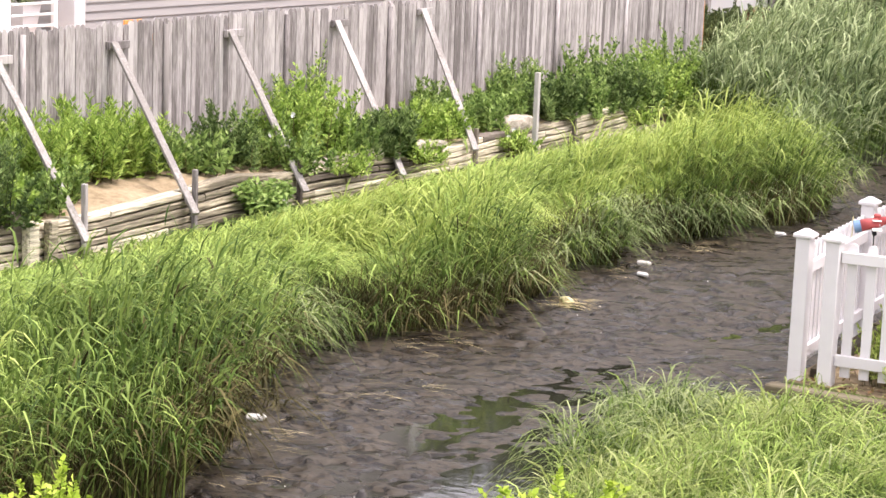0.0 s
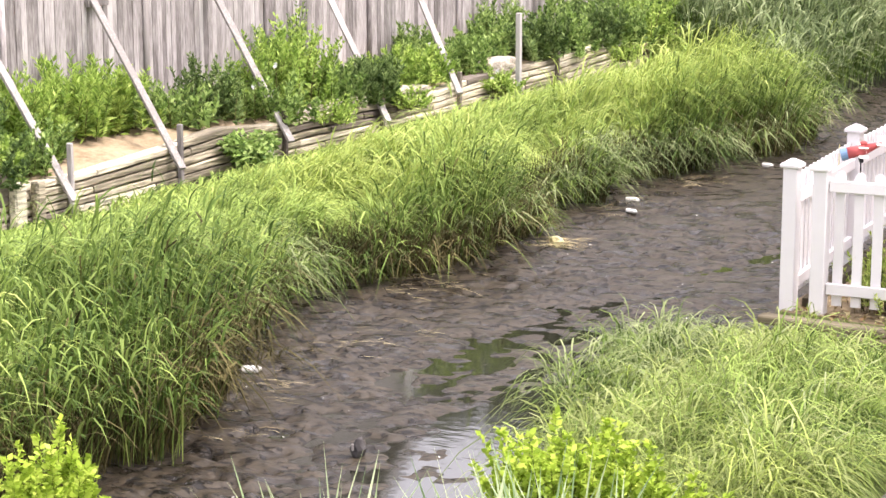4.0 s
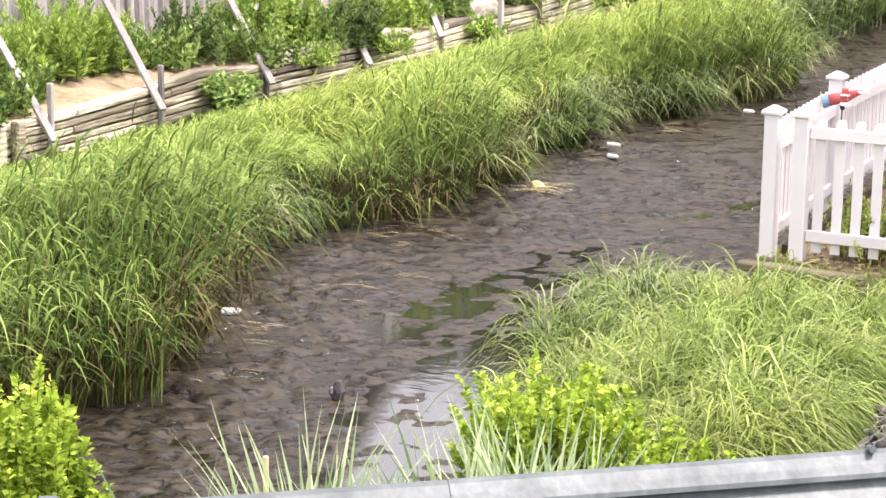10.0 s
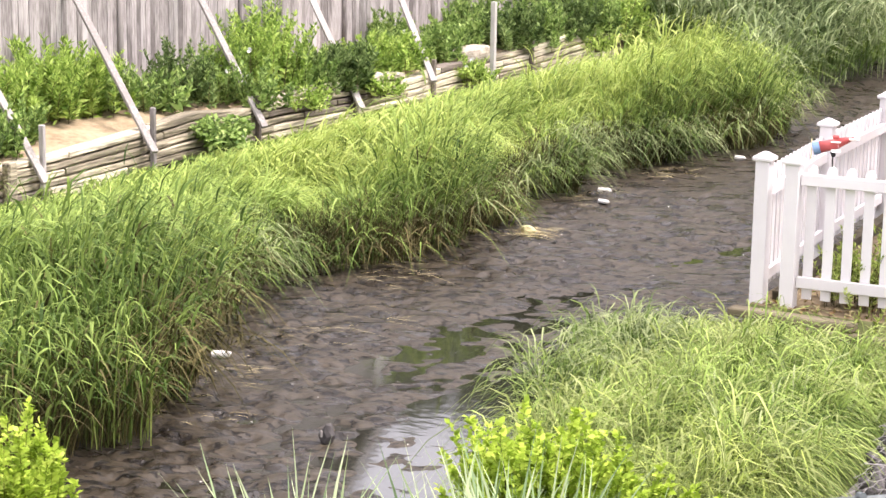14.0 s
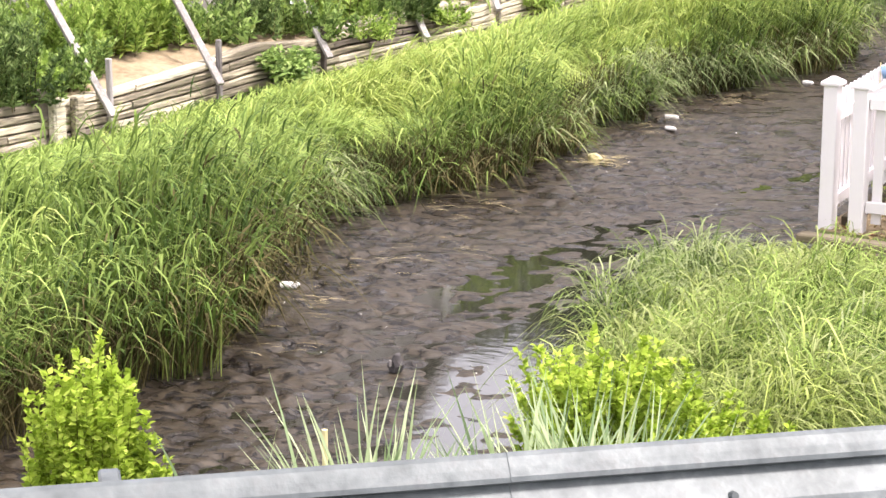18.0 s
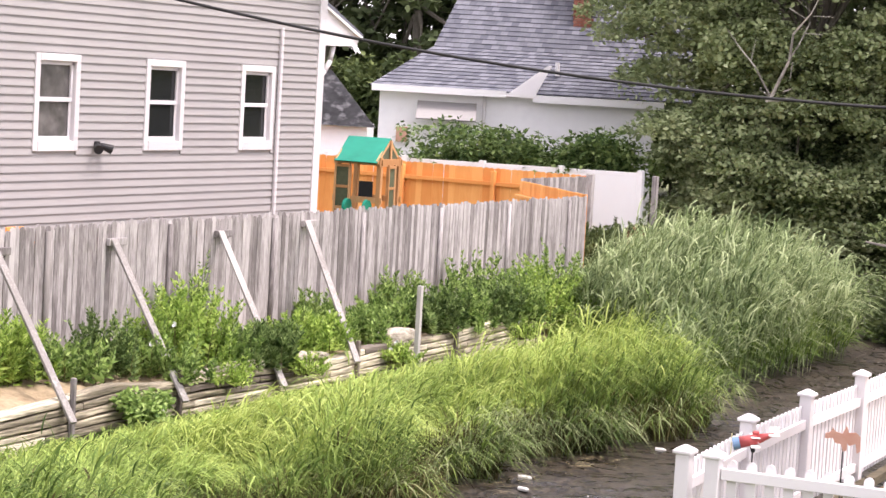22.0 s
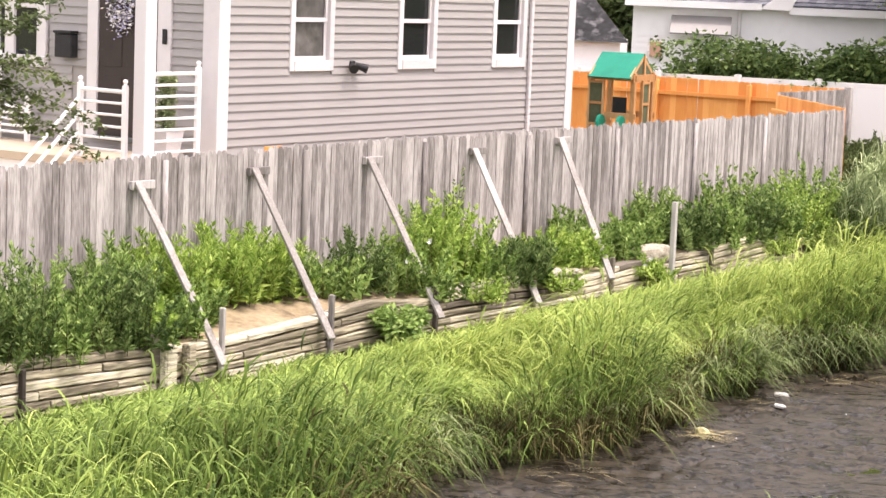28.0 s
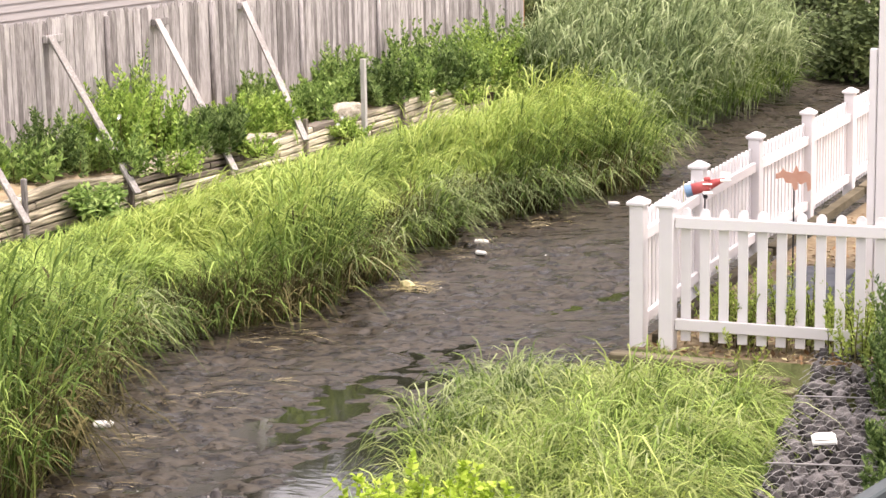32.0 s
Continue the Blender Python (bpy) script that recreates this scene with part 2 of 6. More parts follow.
def part(name, bm, material, parent=None, label="", smooth=False):
    """Links a bmesh (or a mesh) as one object under a thing or a part."""
    me = bm if isinstance(bm, bpy.types.Mesh) else finish(bm, name, smooth)
    if material and not me.materials:
        me.materials.append(material)
    ob = new(name, me)
    if parent:
        ob.parent = parent
    if label:
        ob["label"] = label
    return ob


def thing(name, at, label, category, group="", kind=""):
    ob = new(name)
    ob.matrix_world = at if isinstance(at, Matrix) else Matrix.Translation(at)
    return tagged(ob, label, category, group, kind)


def box(bm, x0, x1, y0, y1, z0, z1, bevel=0.0, m=None):
    g = bmesh.ops.create_cube(bm, size=1, matrix=Matrix.Translation(((x0 + x1) / 2, (y0 + y1) / 2, (z0 + z1) / 2)) @ Matrix.Diagonal((x1 - x0, y1 - y0, z1 - z0, 1)))
    vs = g["verts"]
    if bevel:
        es = list({e for v in vs for e in v.link_edges})
        r = bmesh.ops.bevel(bm, geom=es, offset=bevel, segments=1, affect="EDGES")
        vs = list({v for f in r["faces"] for v in f.verts} | {v for v in vs if v.is_valid})
    if m is not None:
        bmesh.ops.transform(bm, matrix=m, verts=vs)
    return bm


def boxed(*a, **k):
    return box(bmesh.new(), *a, **k)


def rod(bm, a, b, r0, r1=None, n=8):
    a, b = Vector(a), Vector(b)
    d = b - a
    bmesh.ops.create_cone(bm, cap_ends=True, segments=n, radius1=r0, radius2=r0 if r1 is None else r1, depth=d.length,
                          matrix=Matrix.Translation((a + b) / 2) @ d.to_track_quat("Z", "Y").to_matrix().to_4x4())
    return bm


def beam(bm, a, b, w, h, bevel=0.004):
    """A board from a to b, w wide across and h thick."""
    a, b = Vector(a), Vector(b)
    d = b - a
    return box(bm, -w / 2, w / 2, -h / 2, h / 2, -d.length / 2, d.length / 2, bevel, Matrix.Translation((a + b) / 2) @ d.to_track_quat("Z", "Y").to_matrix().to_4x4())


def prism(bm, outline, y0, y1):
    """The outline in x and z drawn out along y."""
    a = [bm.verts.new((x, y0, z)) for x, z in outline]
    b = [bm.verts.new((x, y1, z)) for x, z in outline]
    n = len(a)
    bm.faces.new(a[::-1])
    bm.faces.new(b)
    for i in range(n):
        bm.faces.new((a[i], a[(i + 1) % n], b[(i + 1) % n], b[i]))
    bmesh.ops.recalc_face_normals(bm, faces=bm.faces[:])
    return bm


def raw(name, verts, faces, size, material, smooth=False):
    """A mesh straight from arrays; every face has the same number of corners, or faces is a list of such arrays."""
    me = bpy.data.meshes.new(name)
    faces = faces if isinstance(faces, list) else [faces]
    me.vertices.add(len(verts))
    me.vertices.foreach_set("co", np.ascontiguousarray(verts, dtype=np.float32).ravel())
    loops = np.concatenate([f.ravel() for f in faces]).astype(np.int32)
    sizes = np.concatenate([np.full(len(f), f.shape[1]) for f in faces])
    me.loops.add(len(loops))
    me.loops.foreach_set("vertex_index", loops)
    me.polygons.add(len(sizes))
    me.polygons.foreach_set("loop_start", (np.cumsum(sizes) - sizes).astype(np.int32))
    me.polygons.foreach_set("use_smooth", np.full(len(sizes), smooth))
    me.update(calc_edges=True)
    me.materials.append(material)
    return me


def blades(name, base, height, width, heading, lean, material, segs=4, droop=0.0, twist=None):
    """Grass blades: base (n, 3), and for each blade its height, width, the way it leans and how far."""
    n = len(base)
    t = np.linspace(0, 1, segs + 1)
    out = lean[:, None] * t[None] ** 1.7 * height[:, None]
    up = height[:, None] * (t[None] * (1 - 0.25 * lean[:, None] * t[None]) - droop * lean[:, None] * t[None] ** 3)
    hx, hy = np.cos(heading), np.sin(heading)
    tw = heading + np.pi / 2 + (rng.normal(0, 0.7, n) if twist is None else twist)
    sx, sy = np.cos(tw), np.sin(tw)
    w = width[:, None] * (0.55 + 0.45 * np.minimum(1, t[None] * 3)) * (1 - t[None] ** 2.2) * 0.5
    cx, cy, cz = base[:, :1] + out * hx[:, None], base[:, 1:2] + out * hy[:, None], base[:, 2:] + up
    left = np.stack([cx - sx[:, None] * w, cy - sy[:, None] * w, cz], -1)[:, :-1]
    right = np.stack([cx + sx[:, None] * w, cy + sy[:, None] * w, cz], -1)[:, :-1]
    tip = np.stack([cx[:, -1], cy[:, -1], cz[:, -1]], -1)[:, None]
    verts = np.concatenate([left, right, tip], 1).reshape(-1, 3)
    k = 2 * segs + 1
    o = (np.arange(n) * k)[:, None]
    quads = np.stack([np.concatenate([o + i, o + segs + i, o + segs + i + 1, o + i + 1], 1) for i in range(segs - 1)], 1).reshape(-1, 4)
    tris = np.concatenate([o + segs - 1, o + 2 * segs - 1, o + 2 * segs], 1)
    return raw(name, verts, [quads, tris], 0, material, True)


def leaves(name, at, size, material, up=0.4, ratio=0.5, way=None):
    """Folded leaves of four corners at the given places, with random turns; up tilts them to the sky, way gives their direction."""
    n = len(at)
    size = np.broadcast_to(size, (n,))[:, None]
    d = rng.normal(0, 1, (n, 3)) if way is None else way + rng.normal(0, 0.35, (n, 3))
    d[:, 2] = d[:, 2] * 0.6 - 0.1 if way is None else d[:, 2]
    d /= np.linalg.norm(d, axis=1)[:, None] + 1e-9
    nn = rng.normal(0, 1, (n, 3)) * (1 - up) + np.array([0, 0, 1.0]) * up * 1.6
    s = np.cross(d, nn)
    s /= np.linalg.norm(s, axis=1)[:, None] + 1e-9
    nn = np.cross(s, d)
    mid = at + d * size * 0.45
    a, b = mid + s * size * ratio * 0.5 + nn * size * 0.08, mid - s * size * ratio * 0.5 + nn * size * 0.08
    verts = np.stack([at, a, at + d * size, b], 1).reshape(-1, 3)
    o = (np.arange(n) * 4)[:, None]
    faces = np.concatenate([np.concatenate([o, o + 1, o + 2], 1), np.concatenate([o, o + 2, o + 3], 1)])
    return raw(name, verts, faces, 0, material, True)


def clumped(n, clumps, radius, flat=0.8, crest=0.0):
    """n places gathered on the outside of clumps, given as rows of x, y, z, r."""
    clumps = np.asarray(clumps, float)
    pick = rng.choice(len(clumps), n, p=clumps[:, 3] ** 2 / (clumps[:, 3] ** 2).sum())
    d = rng.normal(0, 1, (n, 3))
    d /= np.linalg.norm(d, axis=1)[:, None]
    r = clumps[pick, 3] * radius * (0.55 + 0.5 * rng.random(n) ** 0.6)
    d[:, 2] = np.where(rng.random(n) < crest, np.abs(d[:, 2]), d[:, 2]) * flat
    return clumps[pick, :3] + d * r[:, None]


# ---- ground, water ----
LATTICE = np.random.default_rng(3).random((64, 64))


def vnoise(x, y):
    """Smooth noise from 0 to 1 on a grid of metres."""
    xi, yi = np.floor(x).astype(int), np.floor(y).astype(int)
    fx, fy = x - xi, y - yi
    fx, fy = fx * fx * (3 - 2 * fx), fy * fy * (3 - 2 * fy)
    g = lambda a, b: LATTICE[a % 64, b % 64]
    return (g(xi, yi) * (1 - fx) + g(xi + 1, yi) * fx) * (1 - fy) + (g(xi, yi + 1) * (1 - fx) + g(xi + 1, yi + 1) * fx) * fy


def step(a, b, x):
    t = np.clip((x - a) / (b - a), 0, 1)
    return t * t * (3 - 2 * t)


BANK_Y = [5, 9, 10.5, 11.5, 12.5, 13.4, 14.4, 15.2, 16.0, 16.7, 17.5, 18.4, 19.0, 19.6, 20.7, 21.5, 22.6, 23.8, 24.8, 25.4, 26.4, 28.6, 31, 33, 40]
BANK_X = [-8.2, -8.15, -8.25, -8.7, -9.22, -9.45, -9.78, -10.0, -9.5, -9.25, -9.55, -9.75, -9.95, -9.6, -10.02, -9.72, -9.5, -9.25, -9.15, -9.2, -9.4, -9.55, -9.85, -9.8, -10.0]


def bank(y):
    """The left edge of the bare mud."""
    return np.interp(y, BANK_Y, BANK_X)


WALL_X, FENCE_X, YARD_Y = -13.8, -15.3, 14.38


def from_rail(x, y):
    return -0.681 * (x + 1.92) + 0.7325 * (y - 2.066)


def channel(y):
    """The middle of the deeper water thread."""
    return np.interp(y, [5, 9.5, 10.4, 10.8, 11.6, 12.5, 13.8, 14.7, 15.4, 15.9, 16.5, 17.4, 18.5, 20, 23, 28, 40], [-7.2, -7.25, -7.36, -7.45, -7.62, -7.82, -8.02, -7.98, -7.88, -7.75, -7.55, -7.38, -7.2, -7.0, -6.9, -7.2, -7.4])


def pool_edge(y):
    """The left edge of the open shallow pool."""
    return np.interp(y, [8, 9.6, 10.4, 11.4, 12.0, 13.0, 14.0, 15.5], [-6.3, -6.35, -6.5, -6.95, -7.1, -7.05, -6.9, -6.5])


def ground(x, y):
    x, y = np.asarray(x, float), np.asarray(y, float)
    lump = vnoise(x * 2.1 + 9, y * 2.1) - 0.5
    warp = 0.5 * (vnoise(x * 3.1 + 50, y * 3.1) - 0.5)
    u, v = 0.5 * (0.866 * x + 0.5 * y), 0.866 * y - 0.5 * x
    plate = step(0.2, 0.8, vnoise(u * 4.6 + 9 + warp, v * 4.6 - warp))
    chip = step(0.2, 0.8, vnoise(u * 8.9 + 2 - warp, v * 8.1 + 4 + warp))
    crumb = step(0.2, 0.8, vnoise(u * 13.7 + 32 + warp, v * 12.3 + 14))
    # low flat plates of mud with small steps between them
    z = 0.001 + 0.016 * lump + 0.002 * plate + 0.0018 * chip + 0.0045 * crumb
    # foot-sized wet hollows
    for a, b, q in ((5.3, 5.9, 41), (8.3, 8.9, 7), (9.7, 10.5, 23), (13.1, 12.3, 31)):
        z -= 0.025 * step(0.62, 0.76, vnoise(x * a + q, y * b + 3)) * step(0.3, 0.55, vnoise(x * 0.7 + 5 + q, y * 0.7))
    z += 0.021
    mid = channel(y)
    z -= (0.038 + 0.02 * step(12.6, 14, y)) * np.exp(-((x - mid + 0.5 * warp + 0.3 * (vnoise(u * 9, v * 9) - 0.5)) / np.interp(y, [12.5, 14], [0.17, 0.23])) ** 2) * (0.5 + 0.5 * vnoise(x * 1.6, y * 1.3 + 13)) * (1 - 0.22 * step(15.5, 17, y))
    # shallows between the thread and the near bank
    wet = step(-0.1, 0.4, x - mid) * step(21, 14.5, y)
    z -= wet * (0.012 + 0.019 * step(11.8, 12.8, y) * step(17.5, 15, y) + 0.008 * step(-0.3, 0.1, x - pool_edge(y)))
    z -= 0.022 * wet * step(-0.3, 0.1, x - pool_edge(y)) * step(13.4, 12.2, y) + 0.004 * wet * step(0.25, -0.15, x - pool_edge(y)) * step(12.6, 11.6, y)
    inland = bank(y) - x
    z += 0.03 * step(-0.7, 0, inland) + 0.09 * step(0, 0.5, inland) - 0.05 * step(1.5, 4, inland)
    far = step(29.5, 33, y)
    z += (0.45 + 0.06 * lump + 0.12 * step(0, 1.2, WALL_X - x)) * (x < WALL_X - 0.06) * (1 - far) + far * 0.5 * step(-12.6, -15.2, x)
    right = np.interp(y, [5, 11, 13, 14.3, 14.9], [-5.9, -5.95, -6.3, -6.5, -5.6])
    z += 0.2 * step(0, 1.3, x - right) * (y < YARD_Y + 0.6)
    z = np.where((x > -5.5) & (y > YARD_Y), 0.55 + 0.04 * lump, z)
    s = from_rail(x, y)
    z = np.maximum(z, 2.55 - 2.6 * step(0.4, 4.9, s) + 0.06 * lump)
    return z


def mud_material():
    """Smooth dark mud: dull where it has dried a little, slick and darker where a film of water stands."""
    m = bpy.data.materials.new("wet_creek_mud")
    m.use_nodes = True
    nt = m.node_tree
    bs = nt.nodes["Principled BSDF"]
    tc = nt.nodes.new("ShaderNodeTexCoord")
    mp = nt.nodes.new("ShaderNodeMapping")
    mp.vector_type = "TEXTURE"
    mp.inputs["Scale"].default_value = (2.1, 1.0, 1.0)
    mp.inputs["Rotation"].default_value = (0, 0, radians(30))
    nt.links.new(tc.outputs["Object"], mp.inputs[0])
    tex = []
    for scale, detail in ((1.1, 4), (19.0, 5), (40, 6), (5.5, 9)):
        n = nt.nodes.new("ShaderNodeTexNoise")
        n.inputs["Scale"].default_value, n.inputs["Detail"].default_value, n.inputs["Distortion"].default_value = scale, detail, 0.7
        nt.links.new(mp.outputs[0], n.inputs["Vector"])
        tex.append(n)

    def ranged(source, a, b, lo, hi):
        r = nt.nodes.new("ShaderNodeMapRange")
        r.interpolation_type = "SMOOTHSTEP"
        for k, v in zip((1, 2, 3, 4), (a, b, lo, hi)):
            r.inputs[k].default_value = v
        nt.links.new(source, r.inputs[0])
        return r.outputs[0]

    def mixed(fac, a, b):
        x = nt.nodes.new("ShaderNodeMixRGB")
        nt.links.new(fac, x.inputs[0])
        for k, v in ((1, a), (2, b)):
            if isinstance(v, tuple):
                x.inputs[k].default_value = (*v, 1)
            else:
                nt.links.new(v, x.inputs[k])
        return x.outputs[0]

    film = ranged(tex[3].outputs[0], 0.42, 0.52, 1.0, 0.0)
    # pits blacken the colour in the bump's hollows, like small shadows painted in
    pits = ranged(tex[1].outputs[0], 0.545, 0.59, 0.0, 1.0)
    dry = mixed(ranged(tex[2].outputs[0], 0.35, 0.65, 0.0, 1.0), (0.029, 0.0232, 0.0148), (0.062, 0.049, 0.0325))
    dry = mixed(ranged(tex[0].outputs[0], 0.4, 0.65, 0.0, 0.6), dry, (0.034, 0.0268, 0.0168))
    slick = mixed(film, dry, (0.024, 0.0192, 0.0135))
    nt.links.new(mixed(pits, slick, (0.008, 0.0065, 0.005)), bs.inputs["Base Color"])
    nt.links.new(ranged(tex[3].outputs[0], 0.42, 0.54, 0.26, 0.5), bs.inputs["Roughness"])
    bs.inputs["Specular IOR Level"].default_value = 0.33
    hsum = nt.nodes.new("ShaderNodeMath")
    hsum.operation = "MULTIPLY_ADD"
    hsum.inputs[1].default_value = 0.4
    nt.links.new(tex[2].outputs[0], hsum.inputs[0])
    nt.links.new(ranged(tex[1].outputs[0], 0.53, 0.62, 1.0, 0.0), hsum.inputs[2])
    bp = nt.nodes.new("ShaderNodeBump")
    bp.inputs["Strength"].default_value, bp.inputs["Distance"].default_value = 0.8, 0.012
    nt.links.new(hsum.outputs[0], bp.inputs["Height"])
    nt.links.new(bp.outputs[0], bs.inputs["Normal"])
    return m


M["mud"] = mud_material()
M["sand"] = shade("dry_pale_soil", [(0.16, 0.118, 0.07), (0.31, 0.24, 0.15), (0.44, 0.355, 0.235)], rough=0.95, grain=14, blotch=1.4, bump=0.7, bump_scale=0.02)
M["turf"] = shade("rough_turf", [(0.05, 0.06, 0.02), (0.10, 0.115, 0.04), (0.16, 0.16, 0.07)], rough=0.95, grain=14, blotch=0.8, bump=0.7, bump_scale=0.03)
M["yard"] = shade("leafy_yard_soil", [(0.10, 0.075, 0.045), (0.2, 0.15, 0.09), (0.33, 0.26, 0.165)], rough=0.95, grain=16, blotch=2.5, bump=0.7, bump_scale=0.02)


def ground_sheet():
    xs = np.unique(np.round(np.concatenate([[-900, -400, -150, -80, -50], np.arange(-36, -16, 1.0), np.arange(-16, -13.9, 0.15), [-13.86, -13.82], np.arange(-13.7, -10.2, 0.15),
                                            np.arange(-10.2, -5.6, 0.029), [-5.52, -5.48], np.arange(-5.4, 6, 0.3), [8, 12, 20, 40, 80, 200, 500, 900]]), 3))
    ys = np.unique(np.round(np.concatenate([[-900, -300, -80, -20, -8, -3], np.arange(-1, 8, 0.3), np.arange(8, 14.3, 0.034), [14.36, 14.40], np.arange(14.45, 19, 0.042), np.arange(19, 26, 0.06), np.arange(26, 34, 0.2),
                                            np.arange(34, 72, 1.0), [80, 100, 150, 300, 600, 900]]), 3))
    gx, gy = np.meshgrid(xs, ys)
    z = ground(gx, gy)
    nx, ny = len(xs), len(ys)
    idx = np.arange(nx * ny).reshape(ny, nx)
    quads = np.stack([idx[:-1, :-1], idx[:-1, 1:], idx[1:, 1:], idx[1:, :-1]], -1).reshape(-1, 4)
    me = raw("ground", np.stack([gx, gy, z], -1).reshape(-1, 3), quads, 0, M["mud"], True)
    for k in ("sand", "turf", "yard"):
        me.materials.append(M[k])
    cx, cy = (gx[:-1, :-1] + gx[1:, 1:]) / 2, (gy[:-1, :-1] + gy[1:, 1:]) / 2
    slot = np.full(cx.shape, 2)
    slot[(cx > WALL_X + 0.0) & (cx < -5.5) & (cy > 4) & (cy < 60)] = 0
    slot[(cx < WALL_X) & (cx > -19) & (cy < 31) & (cy > 5)] = 1
    slot[(cx > -5.5) & (cx < 8) & (cy > YARD_Y) & (cy < 34)] = 3
    slot[from_rail(cx, cy) < 4.2] = 2
    me.polygons.foreach_set("material_index", slot.ravel().astype(np.int32))
    return tagged(new("ground", me), "dark wet creek mud between grassy banks and pale soil", "ground", kind="structure")


ground_sheet()


def water_material():
    m = bpy.data.materials.new("shallow_water")
    m.use_nodes = True
    nt = m.node_tree
    bs = nt.nodes["Principled BSDF"]
    bs.inputs["Base Color"].default_value = (0.018, 0.018, 0.012, 1)
    bs.inputs["Roughness"].default_value = 0.05
    bs.inputs["IOR"].default_value = 1.55
    bs.inputs["Specular IOR Level"].default_value = 1.0
    tc = nt.nodes.new("ShaderNodeTexCoord")
    mp = nt.nodes.new("ShaderNodeMapping")
    mp.inputs["Scale"].default_value = (1, 2.2, 1)
    mp.inputs["Rotation"].default_value = (0, 0, radians(35))
    n = nt.nodes.new("ShaderNodeTexNoise")
    n.inputs["Scale"].default_value, n.inputs["Detail"].default_value = 6.0, 4.0
    bp = nt.nodes.new("ShaderNodeBump")
    bp.inputs["Strength"].default_value, bp.inputs["Distance"].default_value = 0.12, 0.006
    nt.links.new(tc.outputs["Object"], mp.inputs[0])
    nt.links.new(mp.outputs[0], n.inputs["Vector"])
    nt.links.new(n.outputs[0], bp.inputs["Height"])
    nt.links.new(bp.outputs[0], bs.inputs["Normal"])
    return m


M["water"] = water_material()
M["mulch"] = shade("dead_leaves", [(0.08, 0.045, 0.022), (0.19, 0.105, 0.05), (0.32, 0.2, 0.1)], rough=0.9, grain=6, by="island", bump=0)
tagged(part("road", boxed(-60, 60, -9.0, -0.45, -0.2, 0.02, 0.0, Matrix.Translation((-1.92, 2.066, 2.6)) @ Matrix.Rotation(math.atan2(0.681, 0.7325), 4, "Z")), M["asphalt"]), "dark asphalt road beside the guard rail", "road", kind="structure")
tagged(part("water", boxed(-9.6, -5.6, 4, 60, -0.3, -0.017), M["water"]), "shallow glossy tidal water lying in the mud channel", "water", kind="structure")


# ---- grey stockade fence with orange inner face ----
def picket_mesh(name, w, h, d, tip, material):
    bm = bmesh.new()
    o = [(-w / 2, 0), (w / 2, 0), (w / 2, h - tip), (w * 0.18, h), (-w * 0.18, h), (-w / 2, h - tip)]
    me = finish(prism(bm, o, -d / 2, d / 2), name)
    me.materials.append(material)
    return me


def run_of_boards(fence, name, a, b, pitch, meshes, z, offset=0.0, jitter=0.018):
    """Boards side by side from a to b, offset across the line; they share the given meshes."""
    a, b = Vector((*a, 0)), Vector((*b, 0))
    d = (b - a).normalized()
    side = Vector((d.y, -d.x, 0))
    turn = math.atan2(d.y, d.x)
    for i in range(int((b - a).length / pitch)):
        p = a + d * (i + 0.5) * pitch + side * (offset + rng.normal(0, 0.002))
        ob = part(name, meshes[rng.integers(len(meshes))], None, fence)
        ob.matrix_basis = Matrix.Translation((p.x, p.y, z + rng.normal(0, jitter))) @ Matrix.Rotation(turn, 4, "Z") @ Matrix.Rotation(rng.normal(0, 0.006), 4, "Y")


GREY = [picket_mesh("picket", 0.0895 - 0.0015 * k, 1.74 + 0.01 * k, 0.02, 0.045, M["fence"]) for k in range(3)]
ORANGE = [picket_mesh("picket", 0.1435, 1.74, 0.018, 0.018, M["orange"]) for k in range(2)]
GREYWIDE = [picket_mesh("picket", 0.139, 1.74, 0.018, 0.018, M["fence"]) for k in range(2)]

fence = thing("stockade_fence", (0, 0, 0), "tall weathered grey wooden stockade fence with pointed pickets", "fence")
run_of_boards(fence, "picket", (FENCE_X, 11.6), (FENCE_X, 34.83), 0.0905, GREY, 0.56)
for k in range(10):
    y = 12.0 + 2.44 * k
    part("post", rod(bmesh.new(), (FENCE_X + 0.035, y, 0.3), (FENCE_X + 0.035, y, 2.25), 0.036, 0.034, 8), M["brace" if k == 3 else "fence"], fence, smooth=True)
for z in (0.95, 1.55, 2.1):
    part("rail", boxed(FENCE_X - 0.09, FENCE_X - 0.02, 11.6, 34.8, z - 0.035, z + 0.035, 0.005), M["orange"], fence)
part("cap_board", boxed(FENCE_X - 0.05, FENCE_X - 0.02, 18.64, 18.94, 2.26, 2.318, 0.004), M["orange"], fence, "scrap of orange-stained board")
back = thing("yard_fence", (0, 0, 0), "wooden yard fence, orange stain inside, bare grey outside", "fence")
run_of_boards(back, "board", (-18.2, 38.0), (FENCE_X, 34.85), 0.14, ORANGE, 0.58, 0, 0.003)
run_of_boards(back, "board", (-18.2, 38.0), (-18.2, 41.5), 0.14, GREYWIDE, 0.62, 0, 0.004)
run_of_boards(back, "board", (-28.5, 41.5), (-18.2, 41.5), 0.14, ORANGE, 0.62, 0, 0.003)
for z in (0.95, 2.02):
    part("rail", boxed(-28.5, -18.25, 41.40, 41.48, z - 0.04, z + 0.04), M["orange"], back)
    part("rail", beam(bmesh.new(), (-18.22, 37.9, z), (FENCE_X - 0.08, 34.78, z), 0.08, 0.05), M["orange"], back)
for x in (-27.6, -25.2, -22.8, -20.5, -18.35):
    part("post", boxed(x - 0.05, x + 0.05, 41.36, 41.47, 0.4, 2.3, 0.01), M["orange"], back)
